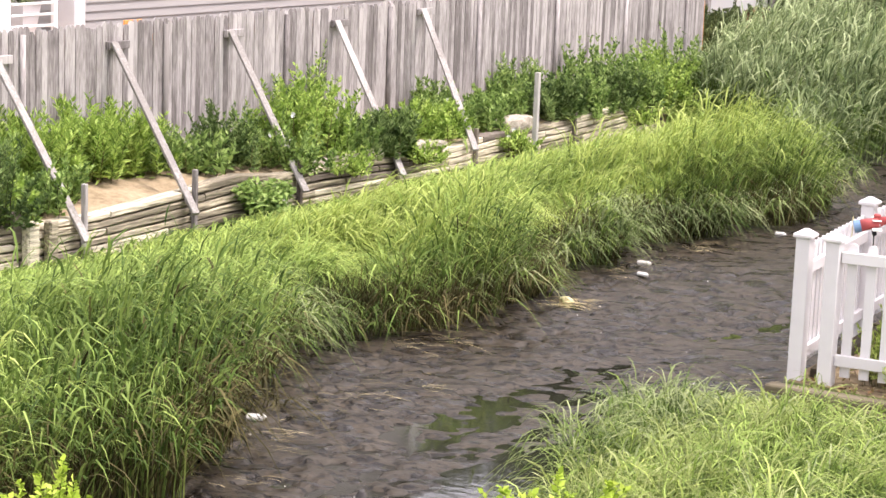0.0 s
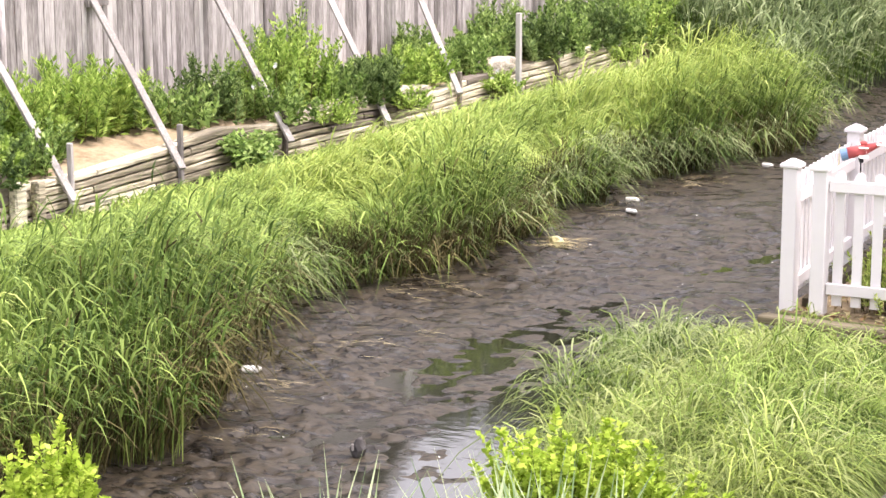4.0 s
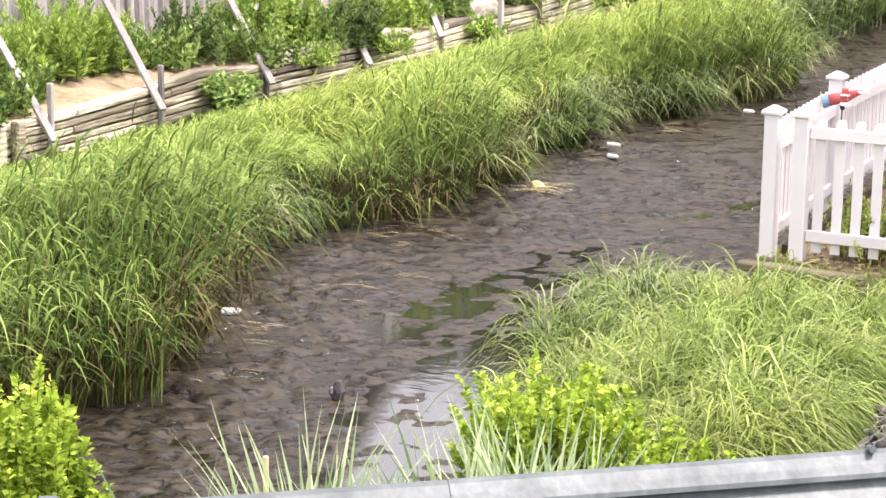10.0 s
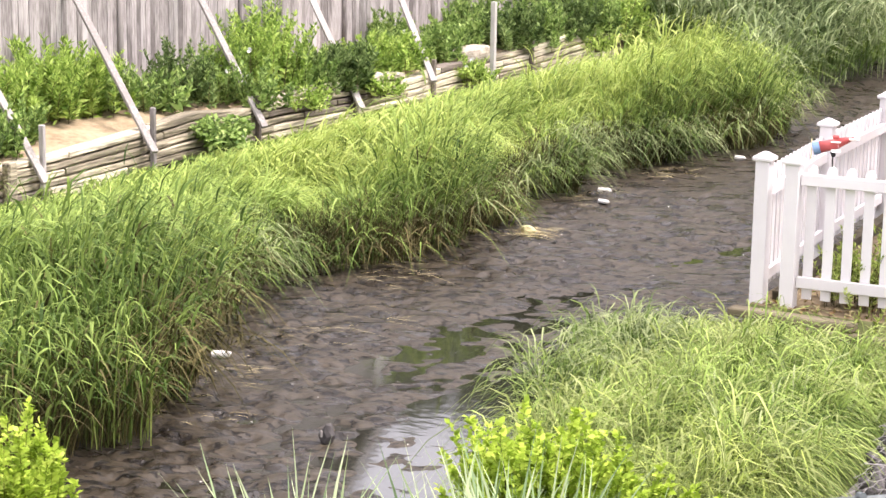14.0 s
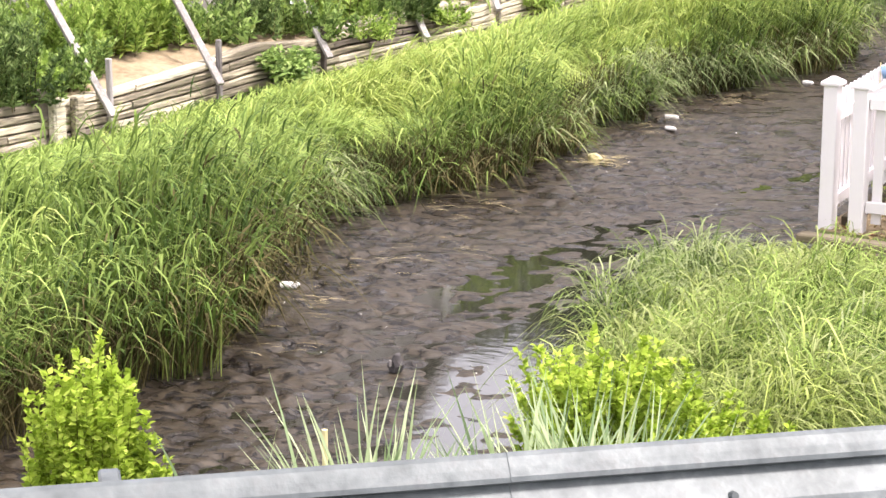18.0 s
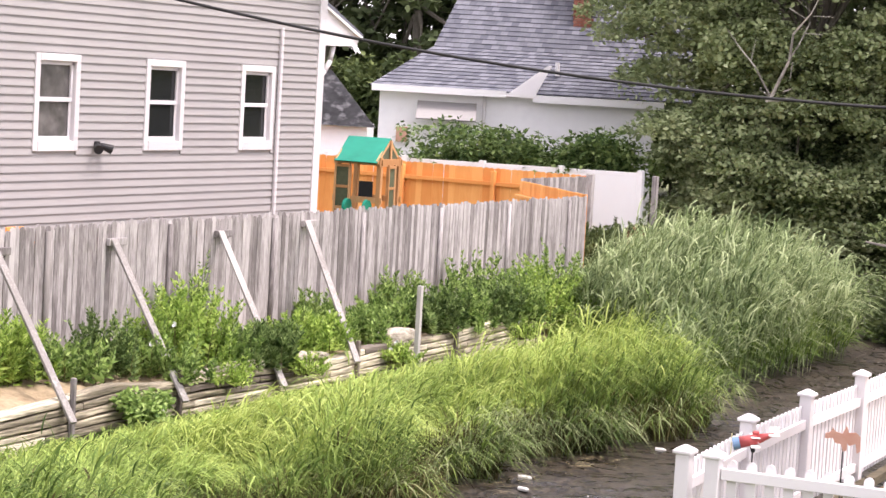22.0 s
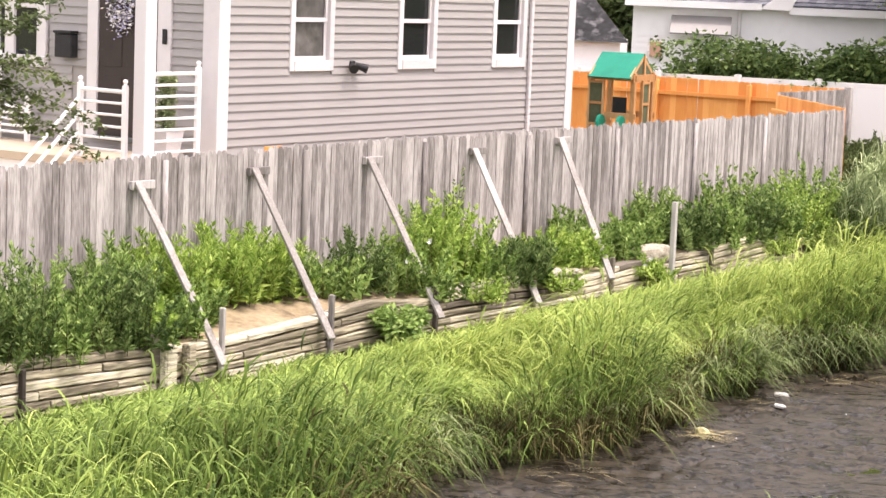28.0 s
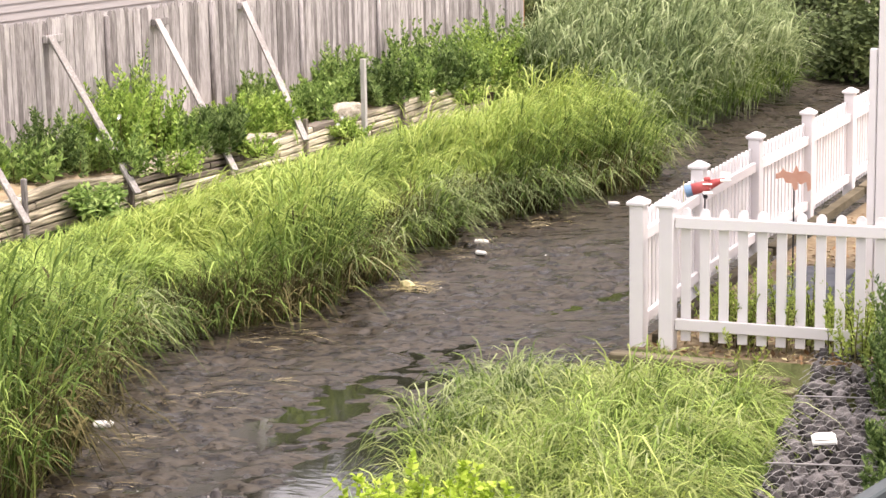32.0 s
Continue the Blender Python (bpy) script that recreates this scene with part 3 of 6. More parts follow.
part("corner_post", boxed(-18.3, -18.14, 41.45, 41.6, 0.4, 2.4, 0.01), M["fence"], back)


# ---- braces and bulkhead ----
BRACES = [(16.45, 2.00, 15.99, 0.34), (18.38, 2.05, 17.77, 0.40), (20.57, 2.07, 19.85, 0.40), (22.88, 2.08, 21.99, 0.35), (25.04, 2.14, 23.78, 0.49)]
for k, (y0, z0, y1, z1) in enumerate(BRACES):
    br = thing("fence_brace", (0, 0, 0), "slanting pale board propping the grey fence", "brace", group="fence braces")
    part("board", beam(bmesh.new(), (FENCE_X + 0.07, y0 - 0.04, z0 + 0.04), (-13.6, y1, z1), 0.085, 0.04), M["brace"], br)
    part("cleat", boxed(FENCE_X + 0.02, FENCE_X + 0.07, y0 - 0.12, y0 + 0.24, z0 - 0.04, z0 + 0.05, 0.004), M["fence"], br)
bulk = thing("bulkhead", (0, 0, 0), "low retaining bulkhead of stacked weathered timbers", "bulkhead", kind="structure")


def wall_top(y):
    """The uneven top of the bulkhead."""
    return np.interp(y, [8, 13.3, 14.7, 15.6, 16.4, 17.8, 18.8, 19.8, 20.5, 21.5, 22.4, 23.7, 24.6, 25.9, 27, 28.7, 30], [0.68, 0.68, 0.60, 0.55, 0.53, 0.60, 0.68, 0.58, 0.60, 0.56, 0.53, 0.52, 0.60, 0.58, 0.60, 0.72, 0.72])


rt = random.Random(5)
ROWS = 7


def timber(row, y0, y1, dark):
    """One long timber of the stack, from y0 to y1; the courses close up where the wall is lower."""
    bm, rings, b = bmesh.new(), [], 0.010
    out, fill = WALL_X + 0.012 - 0.012 * max(0, row - 3) + rt.uniform(-0.014, 0.012), rt.uniform(0.70, 0.88)
    for i in range(9):
        y = y0 + (y1 - y0) * i / 8
        top = float(wall_top(y)) + 0.02
        z0, z1 = top * row / ROWS + rt.uniform(-0.003, 0.003), top * (row + fill) / ROWS + rt.uniform(-0.004, 0.004)
        x1 = out + rt.uniform(-0.004, 0.004)
        x0 = x1 - 0.17
        rings.append([bm.verts.new((x, y, z)) for x, z in ((x0, z0), (x1 - b, z0), (x1, z0 + b), (x1, z1 - b), (x1 - b, z1), (x0, z1))])
    for p, q in zip(rings, rings[1:]):
        for i in range(6):
            bm.faces.new((p[i], p[(i + 1) % 6], q[(i + 1) % 6], q[i]))
    bm.faces.new(rings[0])
    bm.faces.new(rings[-1][::-1])
    bmesh.ops.recalc_face_normals(bm, faces=bm.faces[:])
    part("timber", bm, M["darktimber" if dark else "timber"], bulk)


for row in range(ROWS):
    y = 8.6 - 0.9 * (row % 3)
    while y < 30:
        length = rt.uniform(0.9, 2.3)
        timber(row, y + 0.006, min(30, y + length) - 0.006, rt.random() < (0.6 if row >= 4 and 19.0 < y < 22.8 else 0.1))
        y += length
for y, z in ((13.35, 0.62), (16.13, 0.9), (17.95, 0.85), (19.95, 0.74), (22.1, 0.62), (24.05, 0.74), (26.9, 0.75)):
    part("pile", boxed(WALL_X + 0.01, WALL_X + 0.07, y - 0.026, y + 0.026, -0.2, z, 0.008), M["fence" if 16 < y < 18.5 else "darktimber"], bulk)
for y, w, z in ((15.3, 0.17, 0.62), (15.6, 0.13, 0.6)):
    part("block", boxed(WALL_X + 0.01, WALL_X + 0.12, y - w / 2, y + w / 2, -0.1, z, 0.02), M["timber"], bulk)
part("stub", boxed(WALL_X - 0.12, WALL_X + 0.02, 15.12, 15.24, 0.4, 0.72, 0.015), M["darktimber"], bulk)
M["rubble"] = shade("broken_concrete", [(0.24, 0.205, 0.16), (0.44, 0.39, 0.32), (0.60, 0.55, 0.46)], rough=0.95, grain=16, blotch=5, bump=0.8, bump_scale=0.02, contrast=1.3)


def rubble(x, y, z, sx, sy, sz, seed, label):
    """A broken lump of pale concrete or stone with worn corners."""
    r = random.Random(seed)
    bm = bmesh.new()
    bmesh.ops.create_icosphere(bm, subdivisions=3, radius=1)
    for v in bm.verts:
        c = v.co.copy()
        m = max(abs(c.x), abs(c.y), abs(c.z))
        v.co = c.lerp(c / m, 0.55) * (1 + 0.14 * noise.noise(c * 2.3 + Vector((seed, 0, 0))) + 0.06 * noise.noise(c * 6.1))
    t = thing("rubble", Matrix.Translation((x, y, z)) @ Matrix.Rotation(r.uniform(-0.3, 0.3), 4, "Z") @ Matrix.Rotation(r.uniform(-0.12, 0.12), 4, "X"), label, "stone", "rubble on the wall")
    part("lump", bm, M["rubble"], t).matrix_basis = Matrix.Diagonal((sx, sy, sz, 1))


rubble(-13.98, 25.5, 0.64, 0.16, 0.36, 0.13, 3, "pale rounded stone sitting on top of the timber wall")
for k, (y, h, w) in enumerate(((20.55, 0.62, 0.2), (21.1, 0.64, 0.26), (21.7, 0.62, 0.2), (22.9, 0.6, 0.22), (23.35, 0.58, 0.18))):
    rubble(-13.96, y, h, 0.13, w, 0.06, 11 + k, "broken pale slab lying on the timber wall")
pole = thing("stake", (-13.55, 25.32, 0), "thin pale upright stake driven in beside the bulkhead", "stake")
part("shaft", boxed(-0.034, 0.034, -0.034, 0.034, -0.1, 1.42, 0.006), M["brace"], pole)

# ---- white picket fence on the near yard ----
wp = thing("picket_fence", (0, 0, 0), "white vinyl picket fence with capped posts", "fence")


def vinyl_post(x, y, z0, z1):
    p = part("post", boxed(-0.055, 0.055, -0.055, 0.055, 0, z1 - z0 - 0.06, 0.006), M["white"], wp)
    p.matrix_basis = Matrix.Translation((x, y, z0))
    bm = boxed(-0.075, 0.075, -0.075, 0.075, 0, 0.03, 0.006)
    g = bmesh.ops.create_cone(bm, cap_ends=True, segments=4, radius1=0.098, radius2=0.02, depth=0.035, matrix=Matrix.Translation((0, 0, 0.047)) @ Matrix.Rotation(radians(45), 4, "Z"))
    c = part("cap", bm, M["white"], p)
    c.matrix_basis = Matrix.Translation((0, 0, z1 - z0 - 0.065))


def vinyl_picket(w, h):
    bm = bmesh.new()
    r = w / 2
    o = [(-r, 0), (r, 0)] + [(r * math.cos(a), h - r + r * math.sin(a)) for a in np.linspace(0, math.pi, 7)]
    me = finish(prism(bm, o, -0.011, 0.011), "picket")
    me.materials.append(M["white"])
    return me


def vinyl_run(a, b, z, h, pitch, side, rails=(0.16, 0.12)):
    a, b = Vector((*a, 0)), Vector((*b, 0))
    d = (b - a).normalized()
    nrm = Vector((-d.y, d.x, 0)) * side
    n = int((b - a).length / pitch)
    me = vinyl_picket(0.072, h)
    for i in range(n):
        p = a + (b - a) * (i + 0.5) / n + nrm * 0.035
        ob = part("picket", me, None, wp)
        ob.matrix_basis = Matrix.Translation((p.x, p.y, z + 0.05)) @ Matrix.Rotation(math.atan2(d.y, d.x), 4, "Z")
    for rz in (z + rails[0], z + h - rails[1]):
        part("rail", beam(bmesh.new(), (*a.xy, rz), (*b.xy, rz), 0.04, 0.085), M["white"], wp)


SIDE = [(-5.455, 14.505), (-5.615, 16.345), (-5.705, 18.175), (-5.735, 19.975), (-5.805, 21.795), (-5.875, 23.625)]
for x, y in SIDE:
    vinyl_post(x, y, 0.5, 1.69)
vinyl_post(-5.215, 14.485, 0.5, 1.69)
vinyl_post(-3.375, 14.625, 0.5, 1.69)
for a, b in zip(SIDE, SIDE[1:]):
    vinyl_run(a, b, 0.56, 0.93, 0.115, 1)
vinyl_run((-5.155, 14.485), (-3.435, 14.625), 0.56, 1.01, 0.142, 1, (0.18, 0.055))


# ---- grey house ----
house = thing("grey_house", (0, 0, 0), "grey vinyl-sided house with white trim and double-hung windows", "house")
HX, HY0, HY1, EXPO = -17.77, 20.62, 29.35, 0.1143
WINS = [(22.03, 22.99), (24.51, 25.47), (26.97, 27.92)]
WZ0, WZ1 = 3.0, 4.31


def lap(length, along, material):
    """One course of lap siding; its lower edge stands out."""
    bm = bmesh.new()
    o = [(0.0, 0.006), (0.025, 0.0), (0.003, EXPO), (0.0, EXPO)]
    prism(bm, o, 0, length)
    if along == "x":
        bmesh.ops.rotate(bm, matrix=Matrix.Rotation(radians(-90), 3, "Z"), verts=bm.verts[:])
    me = finish(bm, "siding")
    me.materials.append(material)
    return me


z = 0.55
while z < 8.3:
    zm = z + EXPO * 0.5
    cut = (zm - 5.9) / 0.72 if zm > 5.9 else 0.0
    lo, hi = HY0 + cut, HY1 - cut
    if hi - lo < 0.3:
        break
    spans = [(lo, hi)]
    if WZ0 - 0.02 < zm < WZ1 + 0.02:
        spans, y = [], lo
        for a, b in WINS:
            spans.append((y, a + 0.02))
            y = b - 0.02
        spans.append((y, hi))
    for a, b in spans:
        part("siding", lap(b - a, "y", M["siding"]), None, house).location = (HX, a, z)
    z += EXPO
part("wall", boxed(HX - 0.2, HX - 0.001, HY0 + 0.1, HY1 - 0.1, 0.4, WZ0), M["siding"], house)
part("wall", boxed(HX - 0.2, HX - 0.001, HY0 + 0.1, HY1 - 0.1, WZ1, 5.9), M["siding"], house)
for a, b in zip([HY0 + 0.1] + [w[1] for w in WINS], [w[0] for w in WINS] + [HY1 - 0.1]):
    part("wall", boxed(HX - 0.2, HX - 0.001, a, b, WZ0 + 0.001, WZ1 - 0.001), M["siding"], house)
part("rear_wall", boxed(-25, HX - 0.02, HY1 - 0.2, HY1, 0.4, 5.2), M["siding"], house)
part("inner_wall", boxed(HX - 3.2, HX - 3.0, HY0 + 0.3, HY1 - 0.3, 1.2, 5.2), M["door"], house)
part("corner_board", boxed(HX - 0.13, HX + 0.03, HY1 - 0.02, HY1 + 0.03, 0.5, 5.95), M["trim"], house)
part("corner_board", boxed(HX - 0.0, HX + 0.035, HY1 - 0.17, HY1 + 0.03, 0.5, 5.95), M["trim"], house)
part("corner_board", boxed(HX - 0.0, HX + 0.035, HY0 - 0.0, HY0 + 0.16, 0.5, 5.95), M["trim"], house)
part("corner_board", boxed(HX - 0.24, HX + 0.03, HY0 - 0.045, HY0 - 0.0, 0.5, 5.95), M["trim"], house)
part("downspout", boxed(HX + 0.02, HX + 0.075, 28.0, 28.07, 0.6, 4.92, 0.01), M["trim"], house)


def sash_window(parent, y0, y1, z0, z1, pane="glass"):
    w = part("window", boxed(HX - 0.06, HX - 0.05, y0 + 0.1, y1 - 0.1, z0 + 0.1, z1 - 0.08), M[pane], parent)
    t = 0.10
    for n, a in (("jamb", (HX - 0.05, HX + 0.04, y0, y0 + t, z0, z1)), ("jamb", (HX - 0.05, HX + 0.04, y1 - t, y1, z0, z1)),
                 ("head", (HX - 0.05, HX + 0.045, y0 + t, y1 - t, z1 - 0.1, z1)), ("sill", (HX - 0.05, HX + 0.05, y0 + t, y1 - t, z0, z0 + 0.14))):
        part(n, boxed(*a, 0.006), M["trim"], w)
    mid = (z0 + z1) / 2 + 0.03
    for n, a in (("upper_sash", (y0 + t, y1 - t, mid - 0.02, mid + 0.04)), ("upper_sash", (y0 + t, y0 + t + 0.045, mid + 0.04, z1 - 0.1)), ("upper_sash", (y1 - t - 0.045, y1 - t, mid + 0.04, z1 - 0.1)), ("upper_sash", (y0 + t, y1 - t, z1 - 0.15, z1 - 0.1)),
                 ("lower_sash", (y0 + t, y0 + t + 0.05, z0 + 0.14, mid - 0.02)), ("lower_sash", (y1 - t - 0.05, y1 - t, z0 + 0.14, mid - 0.02)), ("lower_sash", (y0 + t + 0.05, y1 - t - 0.05, z0 + 0.14, z0 + 0.2))):
        up = n == "upper_sash"
        part(n, boxed(HX - 0.045 + 0.0 * up, HX - 0.012 - 0.014 * (not up), *a[:2], *a[2:], 0.003), M["trim"], w)


for k, (a, b) in enumerate(WINS):
    sash_window(house, a, b, WZ0, WZ1, "glass" if k else "curtain")
lamp = thing("flood_light", Matrix.Translation((HX + 0.02, 23.42, 3.08)) @ Matrix.Scale(1.1, 4), "small black twin flood light on the siding", "lamp")
part("plate", boxed(0.0, 0.03, -0.05, 0.05, -0.05, 0.05, 0.008), M["black"], lamp)
for s in (-1, 1):
    part("head", rod(bmesh.new(), (0.04, 0.03 * s, 0.0), (0.15, 0.14 * s, -0.05), 0.035, 0.06, 12), M["black"], lamp)
# roof with its rake boards and the returned eave at the back corner
for s, (ya, yb, za, zb) in enumerate(((HY1 + 0.1, 25.0, 5.92, 9.05), (HY0 - 0.1, 25.0, 5.92, 9.05))):
    bm = bmesh.new()
    d = Vector((0, yb - ya, zb - za))
    nrm = Vector((0, -d.z, d.y)).normalized() * (1 if d.y > 0 else -1) * 0.12
    q = [(HX + 0.35, ya, za), (HX + 0.35, yb, zb), (-26, yb, zb), (-26, ya, za)]
    lo = [bm.verts.new(v) for v in q]
    hi = [bm.verts.new(Vector(v) + nrm) for v in q]
    bm.faces.new(lo)
    bm.faces.new(hi[::-1])
    for i in range(4):
        bm.faces.new((lo[i], lo[(i + 1) % 4], hi[(i + 1) % 4], hi[i]))
    bmesh.ops.recalc_face_normals(bm, faces=bm.faces[:])
    part("roof", bm, M["shingle"], house)
    part("rake_board", beam(bmesh.new(), (HX + 0.33, ya, za - 0.06), (HX + 0.33, yb, zb - 0.06), 0.04, 0.22), M["trim"], house)
# lower roof behind the corner, with its white boxed eave
for nm, o, mat, x0 in (("eave_return", [(HY1 + 0.035, 4.70), (HY1 + 1.12, 4.72), (HY1 + 1.2, 4.85), (HY1 + 0.035, 5.30)], "white", HX - 0.02), ("eave_trim", [(HY1 + 0.035, 5.30), (HY1 + 1.2, 4.85), (HY1 + 1.24, 4.89), (HY1 + 0.035, 5.345)], "white", HX + 0.03), ("rear_roof", [(HY1 + 0.035, 5.346), (HY1 + 1.25, 4.891), (HY1 + 1.26, 4.93), (HY1 + 0.035, 5.42)], "shingle", HX + 0.02)):
    bm = prism(bmesh.new(), o, -x0, 24.5)
    bmesh.ops.rotate(bm, matrix=Matrix.Rotation(radians(90), 3, "Z"), verts=bm.verts[:])
    part(nm, bm, M[mat], house)
curve = [Vector((HX - 0.1, HY1 + 0.03, 4.12)), Vector((HX - 0.1, HY1 + 0.25, 4.28)), Vector((HX - 0.1, HY1 + 0.42, 4.45)), Vector((HX - 0.1, HY1 + 0.5, 4.7))]
bm = bmesh.new()
for a, b in zip(curve, curve[1:]):
    rod(bm, a, b, 0.045, None, 8)
part("gutter_pipe", bm, M["trim"], house, smooth=True)

# front with porch
z = 0.55
while z < 5.2:
    for a, b in ((-20.17, -20.02), (-18.83, HX)) if 1.9 < z < 4.1 else ((-24.28, HX),):
        if b - a > 0.2:
            part("siding", lap(b - a, "x", M["siding"]), None, house).location = (a, HY0, z)
    if 1.9 < z < 2.95:
        part("siding", lap(3.9, "x", M["siding"]), None, house).location = (-24.28, HY0, z)
    elif 2.95 <= z < 4.1:
        part("siding", lap(0.75, "x", M["siding"]), None, house).location = (-20.81, HY0, z)
    z += EXPO
part("front_wall", boxed(-25, HX - 0.2, HY0 + 0.01, HY0 + 0.15, 0.4, 5.2), M["siding"], house)
dr = part("door", boxed(-19.87, -18.81, HY0 - 0.03, HY0 + 0.005, 2.02, 4.1, 0.006), M["door"], house, "dark brown front door")
for a in ((-19.80, -19.44), (-19.35, -19.00)):
    for zz in ((2.15, 2.85), (2.98, 3.9)):
        part("panel", boxed(*a, HY0 - 0.038, HY0 - 0.031, *zz, 0.003), M["door"], dr)
part("door_trim", boxed(-20.07, -19.88, HY0 - 0.05, HY0 + 0.005, 2.0, 4.3, 0.006), M["trim"], house)
part("door_trim", boxed(-18.80, -18.57, HY0 - 0.05, HY0 + 0.005, 2.0, 4.3, 0.006), M["trim"], house)
part("doorbell", boxed(-18.70, -18.62, HY0 - 0.07, HY0 - 0.052, 3.32, 3.52, 0.006), M["black"], house)
part("threshold", boxed(-19.87, -18.81, HY0 - 0.12, HY0 - 0.03, 1.99, 2.05, 0.006), M["steel"], house)
fw = part("window", boxed(-24.08, -20.96, HY0 - 0.012, HY0 - 0.004, 3.05, 4.4), M["glass"], house)
for x in (-24.08, -23.04, -22.55, -21.85, -21.55, -20.93):
    part("mullion", boxed(x - 0.09, x + 0.09, HY0 - 0.06, HY0 - 0.002, 2.98, 4.45, 0.006), M["trim"], fw)
part("sill", boxed(-24.18, -20.83, HY0 - 0.09, HY0 - 0.002, 2.9, 3.05, 0.006), M["trim"], fw)
part("sash", boxed(-24.08, -21.01, HY0 - 0.05, HY0 - 0.013, 3.7, 3.76), M["trim"], fw)
mb = thing("mailbox", (-20.42, HY0 - 0.02, 3.24), "black metal wall mailbox beside the door", "mailbox")
part("body", boxed(-0.16, 0.16, -0.14, 0.0, -0.18, 0.14, 0.015), M["black"], mb)
part("lid", boxed(-0.17, 0.17, -0.16, 0.0, 0.145, 0.18, 0.01), M["black"], mb)
porch = thing("porch", (0, 0, 0), "raised front porch with white railings and square column", "porch")
part("deck", boxed(-21.6, -17.72, 19.2, HY0 - 0.06, 1.76, 1.88, 0.01), M["deckwood"], porch)
part("skirt", boxed(-21.55, -17.77, 19.26, 19.32, 0.5, 1.76), M["whitewall"], porch)
part("skirt", boxed(-17.82, -17.76, 19.32, HY0 - 0.06, 0.5, 1.76), M["whitewall"], porch)
part("column", boxed(-18.08, -17.88, 19.36, 19.56, 1.88, 4.9, 0.01), M["trim"], porch)
bm = rod(bmesh.new(), (-17.98, 19.46, 1.88), (-17.98, 19.46, 1.98), 0.2, 0.15, 16)
part("base", bm, M["trim"], porch)


def railing(a, b, n=6, h=0.95, posts=(0, 1)):
    a, b = Vector(a), Vector(b)
    for p in [(a, b)[k] for k in posts]:
        part("railing_post", boxed(p.x - 0.034, p.x + 0.034, p.y - 0.034, p.y + 0.034, p.z, p.z + h + 0.05, 0.008), M["brightwhite"], porch)
        bm = rod(bmesh.new(), (p.x, p.y, p.z + h + 0.05), (p.x, p.y, p.z + h + 0.075), 0.03, 0.02, 10)
        bmesh.ops.create_uvsphere(bm, u_segments=10, v_segments=7, radius=0.033, matrix=Matrix.Translation((p.x, p.y, p.z + h + 0.1)))
        part("finial", bm, M["brightwhite"], porch, smooth=True)
    for i in range(n):
        dz = Vector((0, 0, 0.12 + (h - 0.15) * i / (n - 1)))
        part("bar", rod(bmesh.new(), a + dz, b + dz, 0.018 if i < n - 1 else 0.026, None, 8), M["brightwhite"], porch)


railing((-17.88, 19.56, 1.88), (-17.85, 20.32, 1.88), 8, 1.14, (1,))
railing((-18.98, 19.35, 1.88), (-18.2, 19.35, 1.88), 6, 0.9)
railing((-21.5, 20.3, 1.88), (-20.9, 20.3, 1.88), 5, 0.5)
part("railing_post", boxed(-21.72, -21.5, 20.28, 20.4, 1.88, 3.1, 0.01), M["brightwhite"], porch)
for s in range(4):
    dz = Vector((0, 0, 0.15 + 0.22 * s))
    part("stair_bar", rod(bmesh.new(), Vector((-18.98, 19.33, 1.83)) + dz, Vector((-18.95, 17.7, 0.5)) + dz, 0.024, None, 8), M["brightwhite"], porch)
for k in range(6):
    part("step", boxed(-20.6, -18.95, 18.92 - 0.27 * k, 19.2 - 0.27 * k, 1.42 - 0.2 * k, 1.6 - 0.2 * k, 0.01), M["deckwood"], porch)
pot = thing("plant_pot", (-18.1, 20.0, 1.88), "white square planter with a clipped green plant", "planter")
bm = bmesh.new()
bmesh.ops.create_cone(bm, cap_ends=True, segments=4, radius1=0.17, radius2=0.24, depth=0.4, matrix=Matrix.Translation((0, 0, 0.2)) @ Matrix.Rotation(radians(45), 4, "Z"))
part("pot", bm, M["trim"], pot)
part("plant", leaves("plant", np.array([0, 0, 0.74]) + rng.uniform(-1, 1, (2200, 3)) * [0.1, 0.1, 0.34], 0.05, M["tree"]), None, pot)["kind"] = "stuff"
wreath = thing("wreath", (-19.4, HY0 - 0.06, 3.72), "white and violet flower wreath on the door", "wreath")
ang = rng.random(500) * 6.283
part("flowers", leaves("flowers", np.stack([np.cos(ang) * 0.17, rng.normal(-0.03, 0.02, 500), 0.08 + np.sin(ang) * 0.17], -1) + rng.normal(0, 0.045, (500, 3)) - np.array([0, 0.0, 0.1]) * (rng.random((500, 1)) ** 3) * 2.5, 0.06, M["purple"]), None, wreath)["kind"] = "stuff"


# ---- far houses, sheds and playset ----
play = thing("playset", pose(-19.45, 34.0, 0.6, 0, 0, 6), "cedar play tower with a green gabled roof", "playset")
for x in (-0.42, 0.42):
    for y in (-0.42, 0.42):
        part("post", boxed(x - 0.045, x + 0.045, y - 0.045, y + 0.045, 0, 2.15, 0.005), M["cedar"], play)
part("deck", boxed(-0.5, 0.5, -0.5, 0.5, 1.0, 1.06), M["cedar"], play)
for y in (-0.45, 0.45):
    for z in (0.95, 1.3, 2.0):
        part("board", boxed(-0.5, 0.5, y - 0.012, y + 0.012, z, z + 0.11, 0.003), M["cedar"], play)
for s in (-1, 1):
    bm = bmesh.new()
    beam(bm, (0, s * 0.6, 2.05), (0, 0.0, 2.5), 0.86, 0.02)
    part("roof", bm, M["greenroof"], play, "green plastic roof panel")
for x in (-0.41, 0.41):
    for y0, y1 in ((-0.55, 0), (0.55, 0)):
        part("rafter", beam(bmesh.new(), (x, y0, 2.06), (x, y1, 2.45), 0.03, 0.08), M["cedar"], play)
M["lattice"] = shade("grey_green_lattice", [(0.07, 0.085, 0.05), (0.12, 0.13, 0.075)], rough=0.8, grain=20, bump=0.2)
